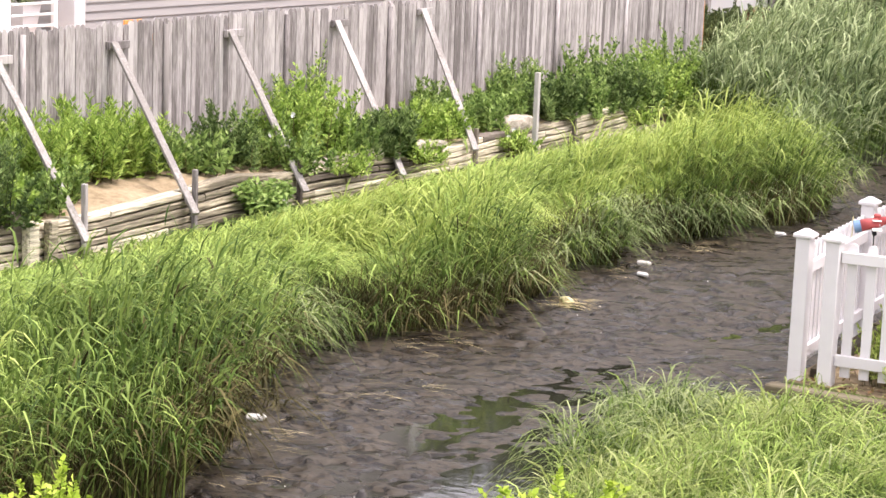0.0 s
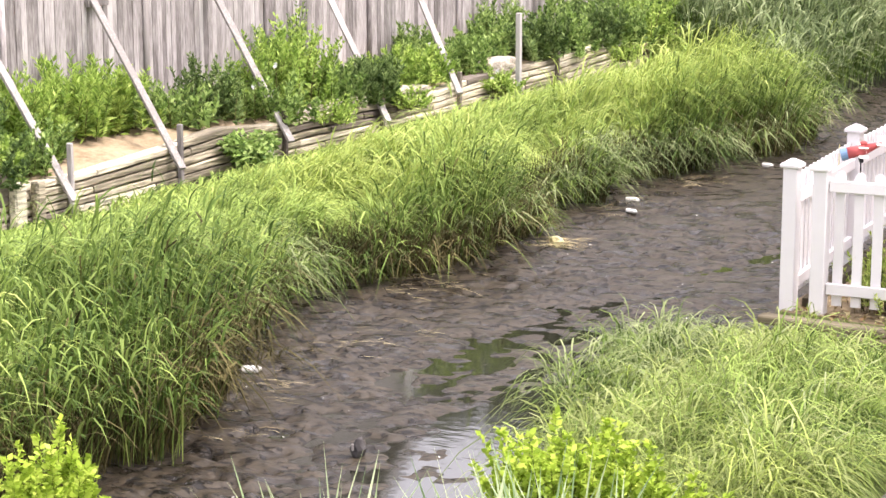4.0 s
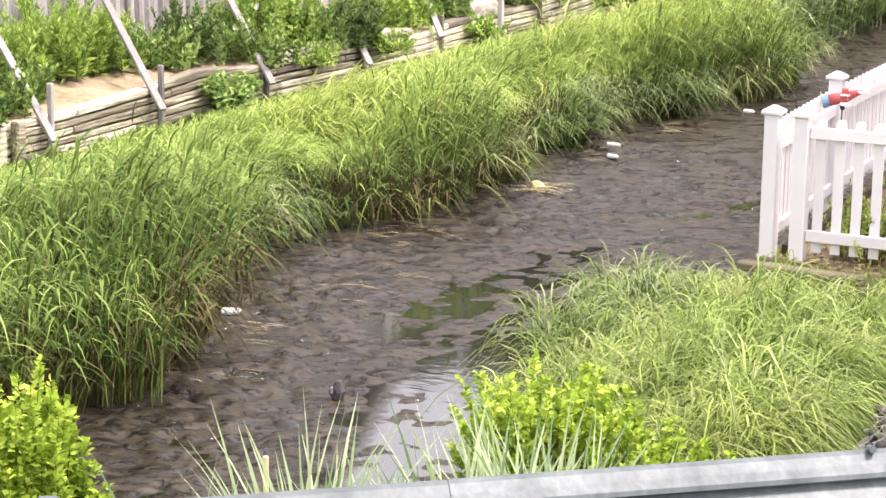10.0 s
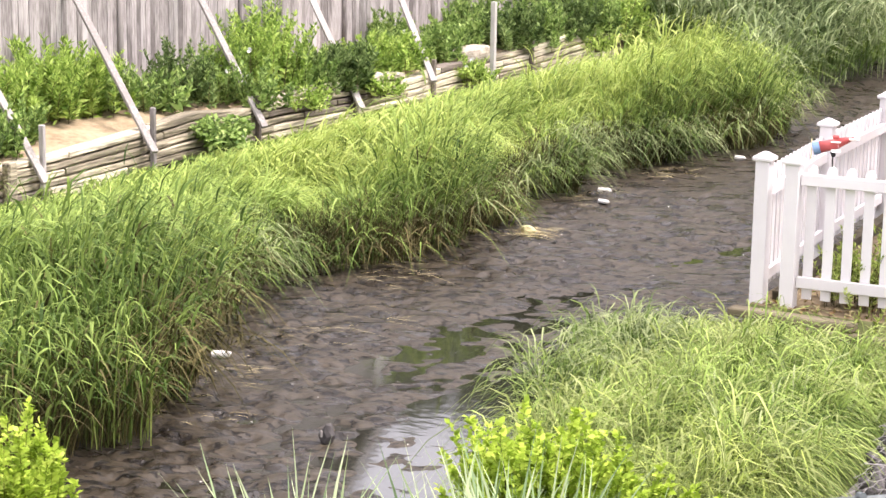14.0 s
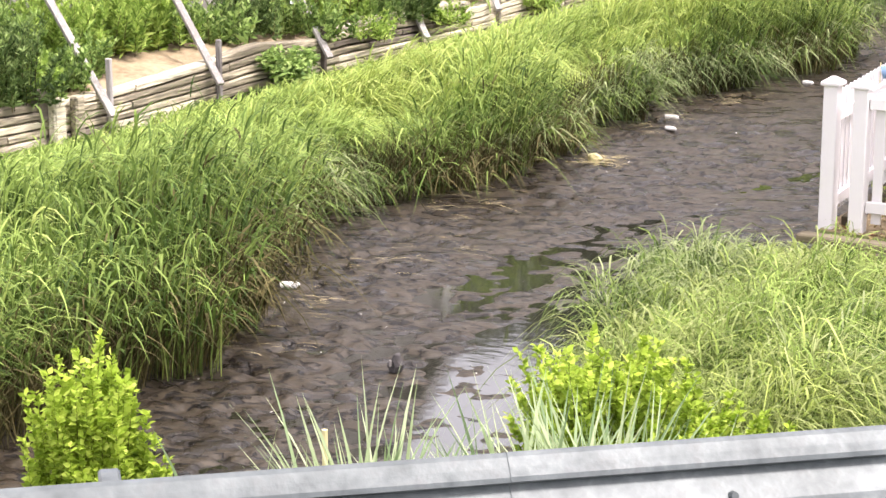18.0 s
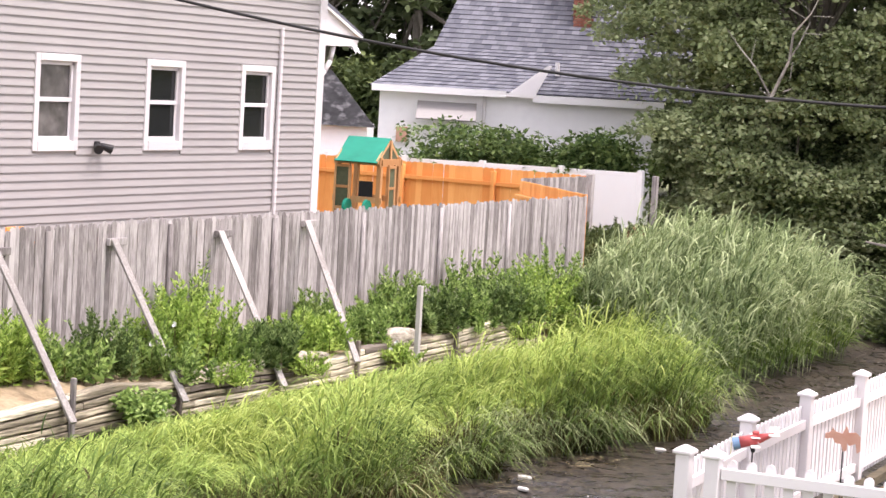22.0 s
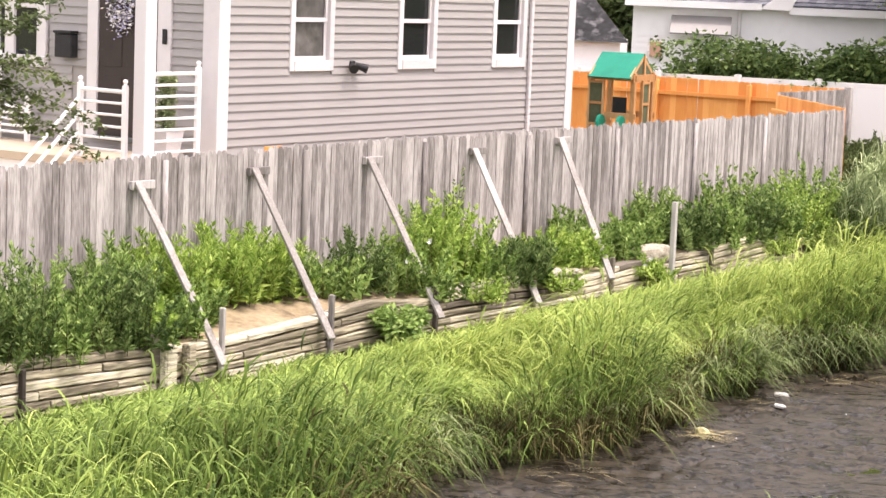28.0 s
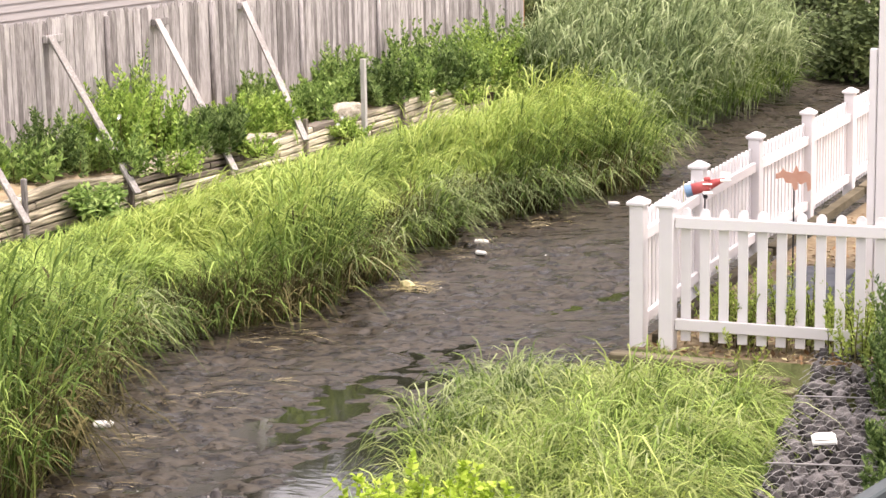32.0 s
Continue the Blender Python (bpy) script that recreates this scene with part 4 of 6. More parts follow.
for o, turn in (((-0.30, -0.47), 0), ((0.475, 0.0), 90)):
    wpan = part("window_panel", boxed(-0.13, 0.13, -0.012, 0.012, 1.18, 1.97, 0.003), M["lattice"], play, "dark lattice window panel in a wooden frame")
    wpan.matrix_basis = Matrix.Translation((*o, 0)) @ Matrix.Rotation(radians(turn), 4, "Z")
    for k in range(3):
        part("slat", boxed(-0.13, 0.13, -0.03, -0.0125, 1.16 + 0.39 * k, 1.21 + 0.39 * k, 0.003), M["cedar"], wpan)
    for x in (-0.145, 0.145):
        part("stile", boxed(x - 0.02, x + 0.02, -0.03, 0.03, 1.1, 2.02, 0.003), M["cedar"], wpan)
part("gable_board", boxed(0.43, 0.46, -0.5, 0.5, 1.98, 2.12, 0.004), M["cedar"], play)
part("king_post", boxed(0.43, 0.46, -0.03, 0.03, 2.12, 2.46, 0.004), M["cedar"], play)
part("gable_panel", prism(bmesh.new(), [(-0.45, 2.12), (0.45, 2.12), (0.0, 2.44)], 0.40, 0.42), M["lattice"], play).matrix_basis = Matrix.Rotation(radians(-90), 4, "Z")
part("door_panel", boxed(0.02, 0.3, -0.44, -0.42, 1.36, 1.7, 0.004), M["black"], play, "dark doorway panel")
for x in (-0.12, 0.28):
    part("slide_side", rod(bmesh.new(), (x - 0.03, -0.62, 1.2), (x + 0.03, -0.62, 1.2), 0.17, None, 20), M["greenroof"], play, "green plastic slide side", smooth=False)
part("slide", boxed(-0.09, 0.25, -0.95, -0.5, 0.98, 1.14, 0.04), M["greenroof"], play, "green plastic slide")

wf = thing("white_fence", (0, 0, 0), "white solid vinyl fence with small post caps", "fence")
A, B = Vector((-27.5, 41.9 + 0.5, 0)), Vector((-18.6, 45.3, 0))
d = (B - A).normalized()
for i in range(5):
    a, b = A + (B - A) * i / 5, A + (B - A) * (i + 1) / 5
    m = (a + b) / 2
    bay = part("panel", boxed(-(b - a).length / 2, (b - a).length / 2, -0.02, 0.02, 0.45, 2.28), M["brightwhite"], wf)
    bay.matrix_basis = Matrix.Translation(m) @ Matrix.Rotation(math.atan2(d.y, d.x), 4, "Z")
    part("rail", beam(bmesh.new(), (*a.xy, 2.3), (*b.xy, 2.3), 0.05, 0.09), M["brightwhite"], wf)
    part("post", boxed(b.x - 0.07, b.x + 0.07, b.y - 0.07, b.y + 0.07, 0.4, 2.4, 0.01), M["brightwhite"], wf)

wh = thing("white_house", pose(-27.14, 47.84, 0, 0, 0, 26.4), "white clapboard cottage with a grey shingle hip roof", "house")
for k in range(22):
    z = 0.6 + 0.155 * k
    bm = bmesh.new()
    prism(bm, [(0, z), (-0.03, z), (-0.006, z + 0.155), (0, z + 0.155)], 0, 7.2)
    bmesh.ops.rotate(bm, matrix=Matrix.Rotation(radians(-90), 3, "Z"), verts=bm.verts[:])
    bmesh.ops.scale(bm, vec=(1, -1, 1), verts=bm.verts[:])
    part("clapboard", bm, M["whitewall"], wh)
part("wall", boxed(0, 7.2, 0.01, 0.15, 0.5, 4.0), M["whitewall"], wh)
part("side_wall", boxed(0, 0.15, 0.15, 7, 0.5, 4.0), M["whitewall"], wh)
part("fascia", boxed(-0.2, 3.3, -0.44, -0.37, 3.86, 4.03), M["brightwhite"], wh)
part("fascia", boxed(4.0, 7.4, -0.44, -0.37, 3.78, 3.97), M["brightwhite"], wh)


def shingle_slope(parent, a, b, c, d, rows, cols):
    """Shingles in courses over the quad a b (eave) d c (top)."""
    a, b, c, d = Vector(a), Vector(b), Vector(c), Vector(d)
    nrm = (b - a).cross(c - a).normalized()
    verts, faces = [], []
    for r in range(rows):
        for k in range(cols):
            u0, u1 = (k + 0.5 * (r % 2) - 0.5) / cols, (k + 0.5 * (r % 2) + 0.46) / cols
            u0, u1 = max(0, u0), min(1, u1)
            t0, t1 = r / rows, (r + 1.1) / rows
            lo0, hi0 = a + (b - a) * u0, c + (d - c) * u0
            lo1, hi1 = a + (b - a) * u1, c + (d - c) * u1
            o = len(verts)
            h = 0.02 + random.Random(r * 97 + k).uniform(0, 0.012)
            verts += [lo0.lerp(hi0, t0) + nrm * h, lo1.lerp(hi1, t0) + nrm * h, lo1.lerp(hi1, t1) + nrm * 0.003, lo0.lerp(hi0, t1) + nrm * 0.003, lo0.lerp(hi0, t0), lo1.lerp(hi1, t0)]
            faces += [(o, o + 1, o + 2, o + 3), (o + 4, o + 5, o + 1, o)]
    me = raw("shingles", np.array([tuple(v) for v in verts]), np.array(faces), 0, M["shingle"])
    return tagged(part("shingles", me, None, parent), kind="stuff")


shingle_slope(wh, (-0.25, -0.35, 4.0), (8.2, -0.35, 4.0), (1.3, 1.1, 5.1), (8.2, 1.1, 5.1), 12, 40)
shingle_slope(wh, (1.3, 1.1, 5.1), (8.2, 1.1, 5.1), (2.6, 3.2, 8.2), (8.2, 3.2, 8.2), 24, 34)
bm = bmesh.new()
for q in (((-0.25, -0.35, 3.98), (8.2, -0.35, 3.98), (8.2, 1.1, 5.08), (1.3, 1.1, 5.08)), ((1.3, 1.1, 5.08), (8.2, 1.1, 5.08), (8.2, 3.2, 8.18), (2.6, 3.2, 8.18)), ((-0.25, -0.35, 3.98), (1.3, 1.1, 5.08), (1.3, 5.0, 5.08), (-0.25, 7.0, 3.98)), ((1.3, 1.1, 5.08), (2.6, 3.2, 8.18), (2.6, 4.0, 8.18), (1.3, 5.0, 5.08))):
    bm.faces.new([bm.verts.new(v) for v in q])
bmesh.ops.solidify(bm, geom=bm.faces[:], thickness=0.08)
part("roof", bm, M["shingle"], wh)
part("under_roof", boxed(-0.2, 7.4, -0.25, 6, 3.9, 3.96), M["whitewall"], wh)
bm = bmesh.new()
f = [bm.verts.new(v) for v in ((3.25, -0.47, 3.9), (4.02, -0.47, 3.88), (4.45, -0.2, 4.75), (4.35, -0.2, 4.75))]
bm.faces.new(f)
bmesh.ops.solidify(bm, geom=bm.faces[:], thickness=0.05)
part("gable_return", bm, M["brightwhite"], wh)
part("awning", boxed(1.0, 2.55, -0.42, 0.42, -0.02, 0.02, 0.005, Matrix.Translation((0, -0.42, 3.42)) @ Matrix.Rotation(radians(32), 4, "X")), M["siding"], wh)
part("vent_pipe", rod(bmesh.new(), (4.6, 0.2, 4.5), (4.6, 0.2, 4.85), 0.06), M["white"], wh)
part("awning_pipe", rod(bmesh.new(), (2.75, -0.12, 2.2), (2.75, -0.12, 3.95), 0.05), M["white"], wh)
part("meter_box", boxed(0.48, 0.78, -0.14, -0.03, 2.55, 2.95, 0.01), M["pink"], wh)
ch = part("chimney", boxed(5.03, 5.49, 1.63, 2.09, 5.4, 8.17), M["darktimber"], wh, "red brick chimney")
bm = bmesh.new()
for r in range(36):
    z = 5.4 + 0.0775 * r
    for c in range(3):
        o = 0.5 * (r % 2) * 0.18
        x0, x1 = max(4.99, 4.99 + 0.18 * c - o + 0.005), min(5.53, 5.17 + 0.18 * c - o - 0.005)
        box(bm, x0, x1, 1.59, 1.7, z, z + 0.066)
        box(bm, 4.98, 5.1, max(1.71, 1.6 + 0.18 * c - o), min(2.13, 1.77 + 0.18 * c - o), z, z + 0.066)
tagged(part("brickwork", bm, M["brick"], ch), kind="stuff")
shed = thing("shed", pose(-26.3, 43.0, 0, 0, 0, 26), "old shed with a dark torn roof and pale boards", "shed")
part("wall", boxed(0, 1.4, 0, 2.5, 0.5, 3.02), M["whitewall"], shed)
bm = bmesh.new()
q = [(-0.3, -0.25, 3.0), (1.62, -0.25, 3.0), (0.35, 1.6, 4.3), (-0.8, 1.6, 4.5)]
bm.faces.new([bm.verts.new(v) for v in q])
bmesh.ops.solidify(bm, geom=bm.faces[:], thickness=0.06)
part("roof", bm, M["oldroof"], shed)

# overhead cable
cab = bpy.data.curves.new("cable", "CURVE")
cab.dimensions, cab.bevel_depth, cab.bevel_resolution = "3D", 0.022, 2
sp = cab.splines.new("POLY")
pts = []
for i in range(41):
    t = i / 40
    x = -22.0 + 20.0 * t
    y = 23.0 + (x + 16.9) * 0.47 + 1.75
    pts.append((x, y, 4.235 + 0.0106 * (x + 7.9) ** 2, 1))
sp.points.add(40)
for p, v in zip(sp.points, pts):
    p.co = v
cab.materials.append(M["cable"])
tagged(new("overhead_cable", cab), "thin black cable sagging across above the yard", "cable")


# ---- grass, reeds, shrubs, trees ----
def scatter(n, x0, x1, y0, y1):
    return np.stack([rng.uniform(x0, x1, n), rng.uniform(y0, y1, n)], -1)


def stand(xy):
    return np.concatenate([xy, ground(xy[:, 0], xy[:, 1])[:, None]], 1)


def tufted(n_tufts, per, x0, x1, y0, y1, keep, spread=0.07):
    """Places of blades gathered in tufts; gives places, the tuft of each and its way out of the tuft."""
    c = scatter(n_tufts, x0, x1, y0, y1)
    c = c[keep(c)]
    k = np.repeat(np.arange(len(c)), per)
    off = rng.normal(0, spread, (len(k), 2))
    return c[k] + off, k, np.arctan2(off[:, 1], off[:, 0]), c


DENTS = ((15.25, 1.4, -11.2, 0.46), (18.95, 1.75, -11.2, 0.42), (20.8, 1.85, -10.8, 0.3))


def grass_end(x):
    """How far up the creek the grass of the bank reaches."""
    return 25.5 + 0.72 * (-9.3 - x)


def dent(xy, sigma=1.0):
    """1 in the clefts between the mounds of grass, 0 away from them."""
    d = np.zeros(len(xy))
    for y0, slope, reach, w in DENTS:
        d = np.maximum(d, np.exp(-((xy[:, 1] - y0 - slope * (-9.9 - xy[:, 0])) / (w * sigma)) ** 2) * step(reach - 0.5, reach + 0.3, xy[:, 0]))
    return d


def on_bank(c):
    return (c[:, 0] < bank(c[:, 1]) - 0.06 + 0.5 * (vnoise(c[:, 0] * 0.2 + 7, c[:, 1] * 1.7) - 0.5)) & (dent(c) < 0.9) & (c[:, 1] < grass_end(c[:, 0]) + 0.5 * (vnoise(c[:, 0] * 2, c[:, 1] * 2) - 0.5))


def leafy_stems(parent, b, H, wind, lean, per, length, width, kinds, low=0.3, spin=1.0, arch=(0.4, 1.5), droop=0.3):
    """Stems with arching leaves along them; kinds: rows of material and share, mixed in patches."""
    n = len(b)
    part("stems", blades("stems", b, H, rng.uniform(0.005, 0.009, n), wind, lean, M["grass_deep"], 3), None, parent)
    k = np.repeat(np.arange(n), per)
    low = np.broadcast_to(low, (n,))[k]
    f = low + (1 - low) * rng.random(len(k)) ** 0.75
    o = lean[k] * f ** 1.7 * H[k]
    at = b[k].copy()
    at[:, 0] += o * np.cos(wind[k])
    at[:, 1] += o * np.sin(wind[k])
    at[:, 2] += H[k] * f * (1 - 0.25 * lean[k] * f)
    # low and bank-front leaves lean to the darker kinds: shade put into the colour
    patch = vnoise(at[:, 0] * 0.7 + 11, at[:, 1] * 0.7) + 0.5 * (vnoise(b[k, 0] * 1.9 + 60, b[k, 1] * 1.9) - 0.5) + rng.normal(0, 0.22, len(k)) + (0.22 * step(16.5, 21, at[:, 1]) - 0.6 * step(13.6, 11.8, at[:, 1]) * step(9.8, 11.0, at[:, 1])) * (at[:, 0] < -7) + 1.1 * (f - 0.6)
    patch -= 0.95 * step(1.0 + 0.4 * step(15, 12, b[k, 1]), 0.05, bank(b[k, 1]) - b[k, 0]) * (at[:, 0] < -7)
    # the lowest leaves of the front stems take the brown stem colour, as painted shade
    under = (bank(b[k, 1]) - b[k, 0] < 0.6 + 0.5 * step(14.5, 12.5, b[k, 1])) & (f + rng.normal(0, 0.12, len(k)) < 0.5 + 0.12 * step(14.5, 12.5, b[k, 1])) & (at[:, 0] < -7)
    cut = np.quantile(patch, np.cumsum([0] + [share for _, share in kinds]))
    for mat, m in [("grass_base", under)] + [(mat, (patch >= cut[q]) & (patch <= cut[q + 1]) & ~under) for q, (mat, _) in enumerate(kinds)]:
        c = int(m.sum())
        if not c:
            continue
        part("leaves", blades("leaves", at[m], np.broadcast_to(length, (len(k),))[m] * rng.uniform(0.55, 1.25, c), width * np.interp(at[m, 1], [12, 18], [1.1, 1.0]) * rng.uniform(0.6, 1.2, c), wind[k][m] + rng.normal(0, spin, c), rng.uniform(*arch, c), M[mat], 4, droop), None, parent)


marsh = thing("marsh_grass", (0, 0, 0), "thick bright green marsh grass leaning over the mud bank", "grass", kind="stuff")
xy, k, out, c = tufted(3700, 7, -13.72, -7.6, 8.0, 28.8, on_bank, 0.08)
n = len(xy)
deep = np.clip(xy[:, 0] - WALL_X, 0.02, 5)
mound = vnoise(c[k, 0] * 0.8, c[k, 1] * 0.7 + 3)
swell = np.interp(xy[:, 1] - 0.9 * (-9.9 - xy[:, 0]), [8, 10, 12.0, 13.6, 14.9, 15.5, 16.4, 17.6, 18.8, 19.4, 20.2, 21.5, 23, 24.4, 25.3], [0.7, 0.85, 1.05, 1.15, 0.65, 0.58, 1.12, 1.08, 0.58, 0.85, 0.98, 1.0, 1.08, 1.1, 0.65])
hgt = np.minimum(0.05 + np.interp(xy[:, 1], [15.5, 17.5, 21, 24], [0.08, 0.10, 0.14, 0.22]) * deep + 0.035 * deep ** 2, swell) + (0.75 * (mound - 0.5) + 0.4 * (vnoise(c[k, 0] * 1.9 + 60, c[k, 1] * 1.9) - 0.5)) * step(0.8, 3.0, deep)
front = step(0.9, 0.2, bank(xy[:, 1]) - xy[:, 0])
hgt *= (1 - 0.04 * front) * (rng.normal(1, 0.13, len(c))[k]) * rng.uniform(0.65 - 0.25 * front, 1.1, n)
hgt *= (1 - 0.82 * dent(xy, 1.9)) * (0.45 + 0.55 * step(-0.1, 1.3, grass_end(xy[:, 0]) - xy[:, 1]))
hgt = np.maximum(hgt, 0.08)
sway = 0.45 + 2.4 * (vnoise(c[k, 0] * 0.6 + 40, c[k, 1] * 0.6) - 0.5)
wind = np.where(rng.random(n) < 0.75 - 0.5 * front, sway + rng.normal(0, 0.3, n), out)
lean = np.clip(rng.normal(0.36, 0.17, n), 0.03, 0.9) * (1 - 0.15 * front)
long = np.clip(0.35 + deep / 2.2, 0.4, 1) * (1 - 0.4 * front)
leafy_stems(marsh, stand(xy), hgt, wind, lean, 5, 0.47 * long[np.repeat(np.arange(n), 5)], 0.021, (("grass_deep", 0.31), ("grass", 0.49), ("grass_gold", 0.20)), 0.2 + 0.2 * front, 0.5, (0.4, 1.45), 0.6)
tip = rng.random(n) < 0.6
wisp = stand(xy[tip])
for q, mat in enumerate(("grass", "grass_gold", "grass")):
    m = np.arange(len(wisp)) % 3 == q
    part("wisps", blades("wisps", wisp[m], hgt[tip][m] * rng.uniform(1.0, 1.3, m.sum()), rng.uniform(0.008, 0.014, m.sum()), sway[tip][m] + rng.normal(0, 0.35, m.sum()), rng.uniform(0.15, 0.6, m.sum()), M[mat], 5, 0.15), None, marsh, "thin tall grass tips")
fringe = scatter(3800, -11.0, -7.6, 10.1, 28.0)
gap = bank(fringe[:, 1]) - 0.06 + 0.5 * (vnoise(fringe[:, 0] * 0.2 + 7, fringe[:, 1] * 1.7) - 0.5) - fringe[:, 0]
fringe = fringe[(gap > -0.12) & (gap < 0.35) & (fringe[:, 1] < 25.6) & (vnoise(fringe[:, 0] * 0.3 + 70, fringe[:, 1] * 2.6) > 0.3) & (np.hypot(fringe[:, 0] + 8.95, fringe[:, 1] - 12.4) > 0.42)]
n = len(fringe)
open_gap = dent(fringe, 1.6)
tall = (1 - 0.6 * open_gap) * rng.uniform(0.3, 0.75, n) * (0.6 + 0.7 * vnoise(fringe[:, 0] * 0.4 + 20, fringe[:, 1] * 1.3))
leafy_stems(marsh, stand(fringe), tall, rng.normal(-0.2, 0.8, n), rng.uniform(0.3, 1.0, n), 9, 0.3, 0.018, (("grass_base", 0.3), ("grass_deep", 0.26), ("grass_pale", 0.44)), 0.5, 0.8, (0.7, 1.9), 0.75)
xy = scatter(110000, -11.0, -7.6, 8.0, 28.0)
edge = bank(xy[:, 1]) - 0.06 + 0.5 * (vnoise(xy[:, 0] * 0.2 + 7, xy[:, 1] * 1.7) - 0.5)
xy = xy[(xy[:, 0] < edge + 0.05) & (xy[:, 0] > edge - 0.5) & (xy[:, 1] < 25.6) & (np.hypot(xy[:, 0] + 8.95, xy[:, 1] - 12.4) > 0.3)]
n = len(xy)
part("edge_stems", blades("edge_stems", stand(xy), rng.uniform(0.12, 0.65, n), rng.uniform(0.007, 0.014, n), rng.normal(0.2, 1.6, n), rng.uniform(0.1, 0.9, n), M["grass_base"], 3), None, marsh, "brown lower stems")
near = thing("meadow_grass", (0, 0, 0), "light yellow-green drooping grass on the near bank", "grass", kind="stuff")


def near_bank(c):
    l = np.interp(c[:, 1], [8, 10, 11, 12, 13, 14.3], [-5.0, -5.15, -5.45, -5.85, -6.1, -6.3]) + 0.5 * (vnoise(c[:, 0] * 0.3, c[:, 1] * 1.8) - 0.5)
    return (c[:, 0] > l) & (c[:, 0] < np.interp(c[:, 1], [8, 11.3, 14.5], [-3.5, -3.9, -4.45])) & (c[:, 1] > 9.7) & (vnoise(c[:, 0] * 2.2 + 90, c[:, 1] * 2.2) > 0.2)


xy, k, out, c = tufted(1150, 11, -6.9, -3.3, 9.0, 14.25, near_bank, 0.06)
n = len(xy)
hgt = (0.14 + 0.62 * vnoise(c[k, 0] * 1.7, c[k, 1] * 1.7)) * rng.uniform(0.6, 1.15, n) * (rng.normal(1, 0.15, len(c))[k])
hgt += 0.48 * step(0.6, 0.0, c[k, 0] + 6.0) * step(11.2, 12.0, c[k, 1])
hgt *= 0.22 + 0.78 * step(14.3, 12.7, xy[:, 1])
wind = np.where(rng.random(n) < 0.5, rng.normal(0.6, 0.8, n), out)
blue = (c[k, 0] + 6.1 + 0.5 * (vnoise(c[k, 0] * 2, c[k, 1] * 2 + 9) - 0.5) < 0.35) & (c[k, 1] > 11.2)
bend = rng.uniform(0.1, 0.6, n)
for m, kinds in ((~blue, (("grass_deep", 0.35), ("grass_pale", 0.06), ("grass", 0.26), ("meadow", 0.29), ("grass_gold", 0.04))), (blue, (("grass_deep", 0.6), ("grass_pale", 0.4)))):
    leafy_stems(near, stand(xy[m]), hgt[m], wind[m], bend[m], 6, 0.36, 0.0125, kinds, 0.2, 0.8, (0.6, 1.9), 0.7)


def reed_bed(n):
    """Tall reeds: a mound that falls off towards its sides, with long arching leaves."""
    xy = scatter(n, -14.9, -8.9, 25.6, 36.2)
    cx, cy = np.abs(xy[:, 0] + 12.4) / 2.55, np.abs(xy[:, 1] - 30.6) / 5.0
    rr = cx ** 2.8 + cy ** 2.8 + 0.3 * (vnoise(xy[:, 0] * 0.9, xy[:, 1] * 0.9) - 0.5)
    edge = 0.65 * (xy[:, 1] - 25.8 - 1.27 * (-9.3 - xy[:, 0])) + 0.6 * (vnoise(xy[:, 0] * 1.3 + 8, xy[:, 1] * 1.3) - 0.5)
    inside = (rr < 1) & (edge > 0)
    xy, rr, edge = xy[inside], rr[inside], edge[inside]
    n = len(xy)
    b = stand(xy)
    H = (0.7 + 1.4 * np.sqrt(1 - np.clip(rr, 0, 1))) * rng.uniform(0.72, 1.12, n) * (0.85 + 0.35 * vnoise(xy[:, 0] * 0.8, xy[:, 1] * 0.8 + 50))
    H *= 0.5 + 0.5 * step(0, 1.8, edge)
    wind = 0.35 + rng.normal(0, 0.7, n)
    lean = rng.uniform(0.08, 0.45, n)
    stems = blades("stems", b, H, np.full(n, 0.013), wind, lean, M["reed"], 4)
    k = 9
    f = rng.uniform(0.15, 1.0, n * k)
    lift = np.repeat(b, k, 0)
    rep = lambda a: np.repeat(a, k)
    o = rep(lean) * f ** 1.7 * rep(H)
    lift[:, 0] += o * np.cos(rep(wind))
    lift[:, 1] += o * np.sin(rep(wind))
    lift[:, 2] += rep(H) * f * (1 - 0.25 * rep(lean) * f)
    long, wide = rng.uniform(0.25, 0.62, n * k), rng.uniform(0.018, 0.038, n * k)
    head, bow = 0.4 + rng.normal(0, 1.3, n * k), rng.uniform(0.3, 1.6, n * k)
    # lower leaves get the deep green, which paints in the shade inside the bed
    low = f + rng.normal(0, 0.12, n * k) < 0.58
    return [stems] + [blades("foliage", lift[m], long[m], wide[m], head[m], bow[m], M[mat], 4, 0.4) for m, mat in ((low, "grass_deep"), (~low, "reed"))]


reeds = thing("reed_bed", (0, 0, 0), "dense tall grey-green common reeds", "reeds", kind="stuff")
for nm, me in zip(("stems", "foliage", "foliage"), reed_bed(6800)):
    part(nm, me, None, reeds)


def shrub(name, x, y, h, r, n, leaf, material, label, up=0.35, ratio=0.45, lift=0.25, clumps=14, category="shrub", z=None):
    z = float(ground(x, y)) if z is None else z
    s = thing(name, (x, y, z), label, category)
    c = np.stack([rng.normal(0, 0.45, clumps) * r, rng.normal(0, 0.45, clumps) * r, h * (lift + (0.95 - lift) * rng.random(clumps)), r * rng.uniform(0.25, 0.5, clumps)], -1)
    part("stem", rod(bmesh.new(), (0, 0, -0.1), (0, 0, h * 0.7), 0.05, 0.02, 7), M["bark"], s)
    part("leaves", leaves("leaves", clumped(n, c, 1.0), rng.uniform(0.6, 1.2, n) * leaf, material, up, ratio), None, s)["kind"] = "stuff"
    return s


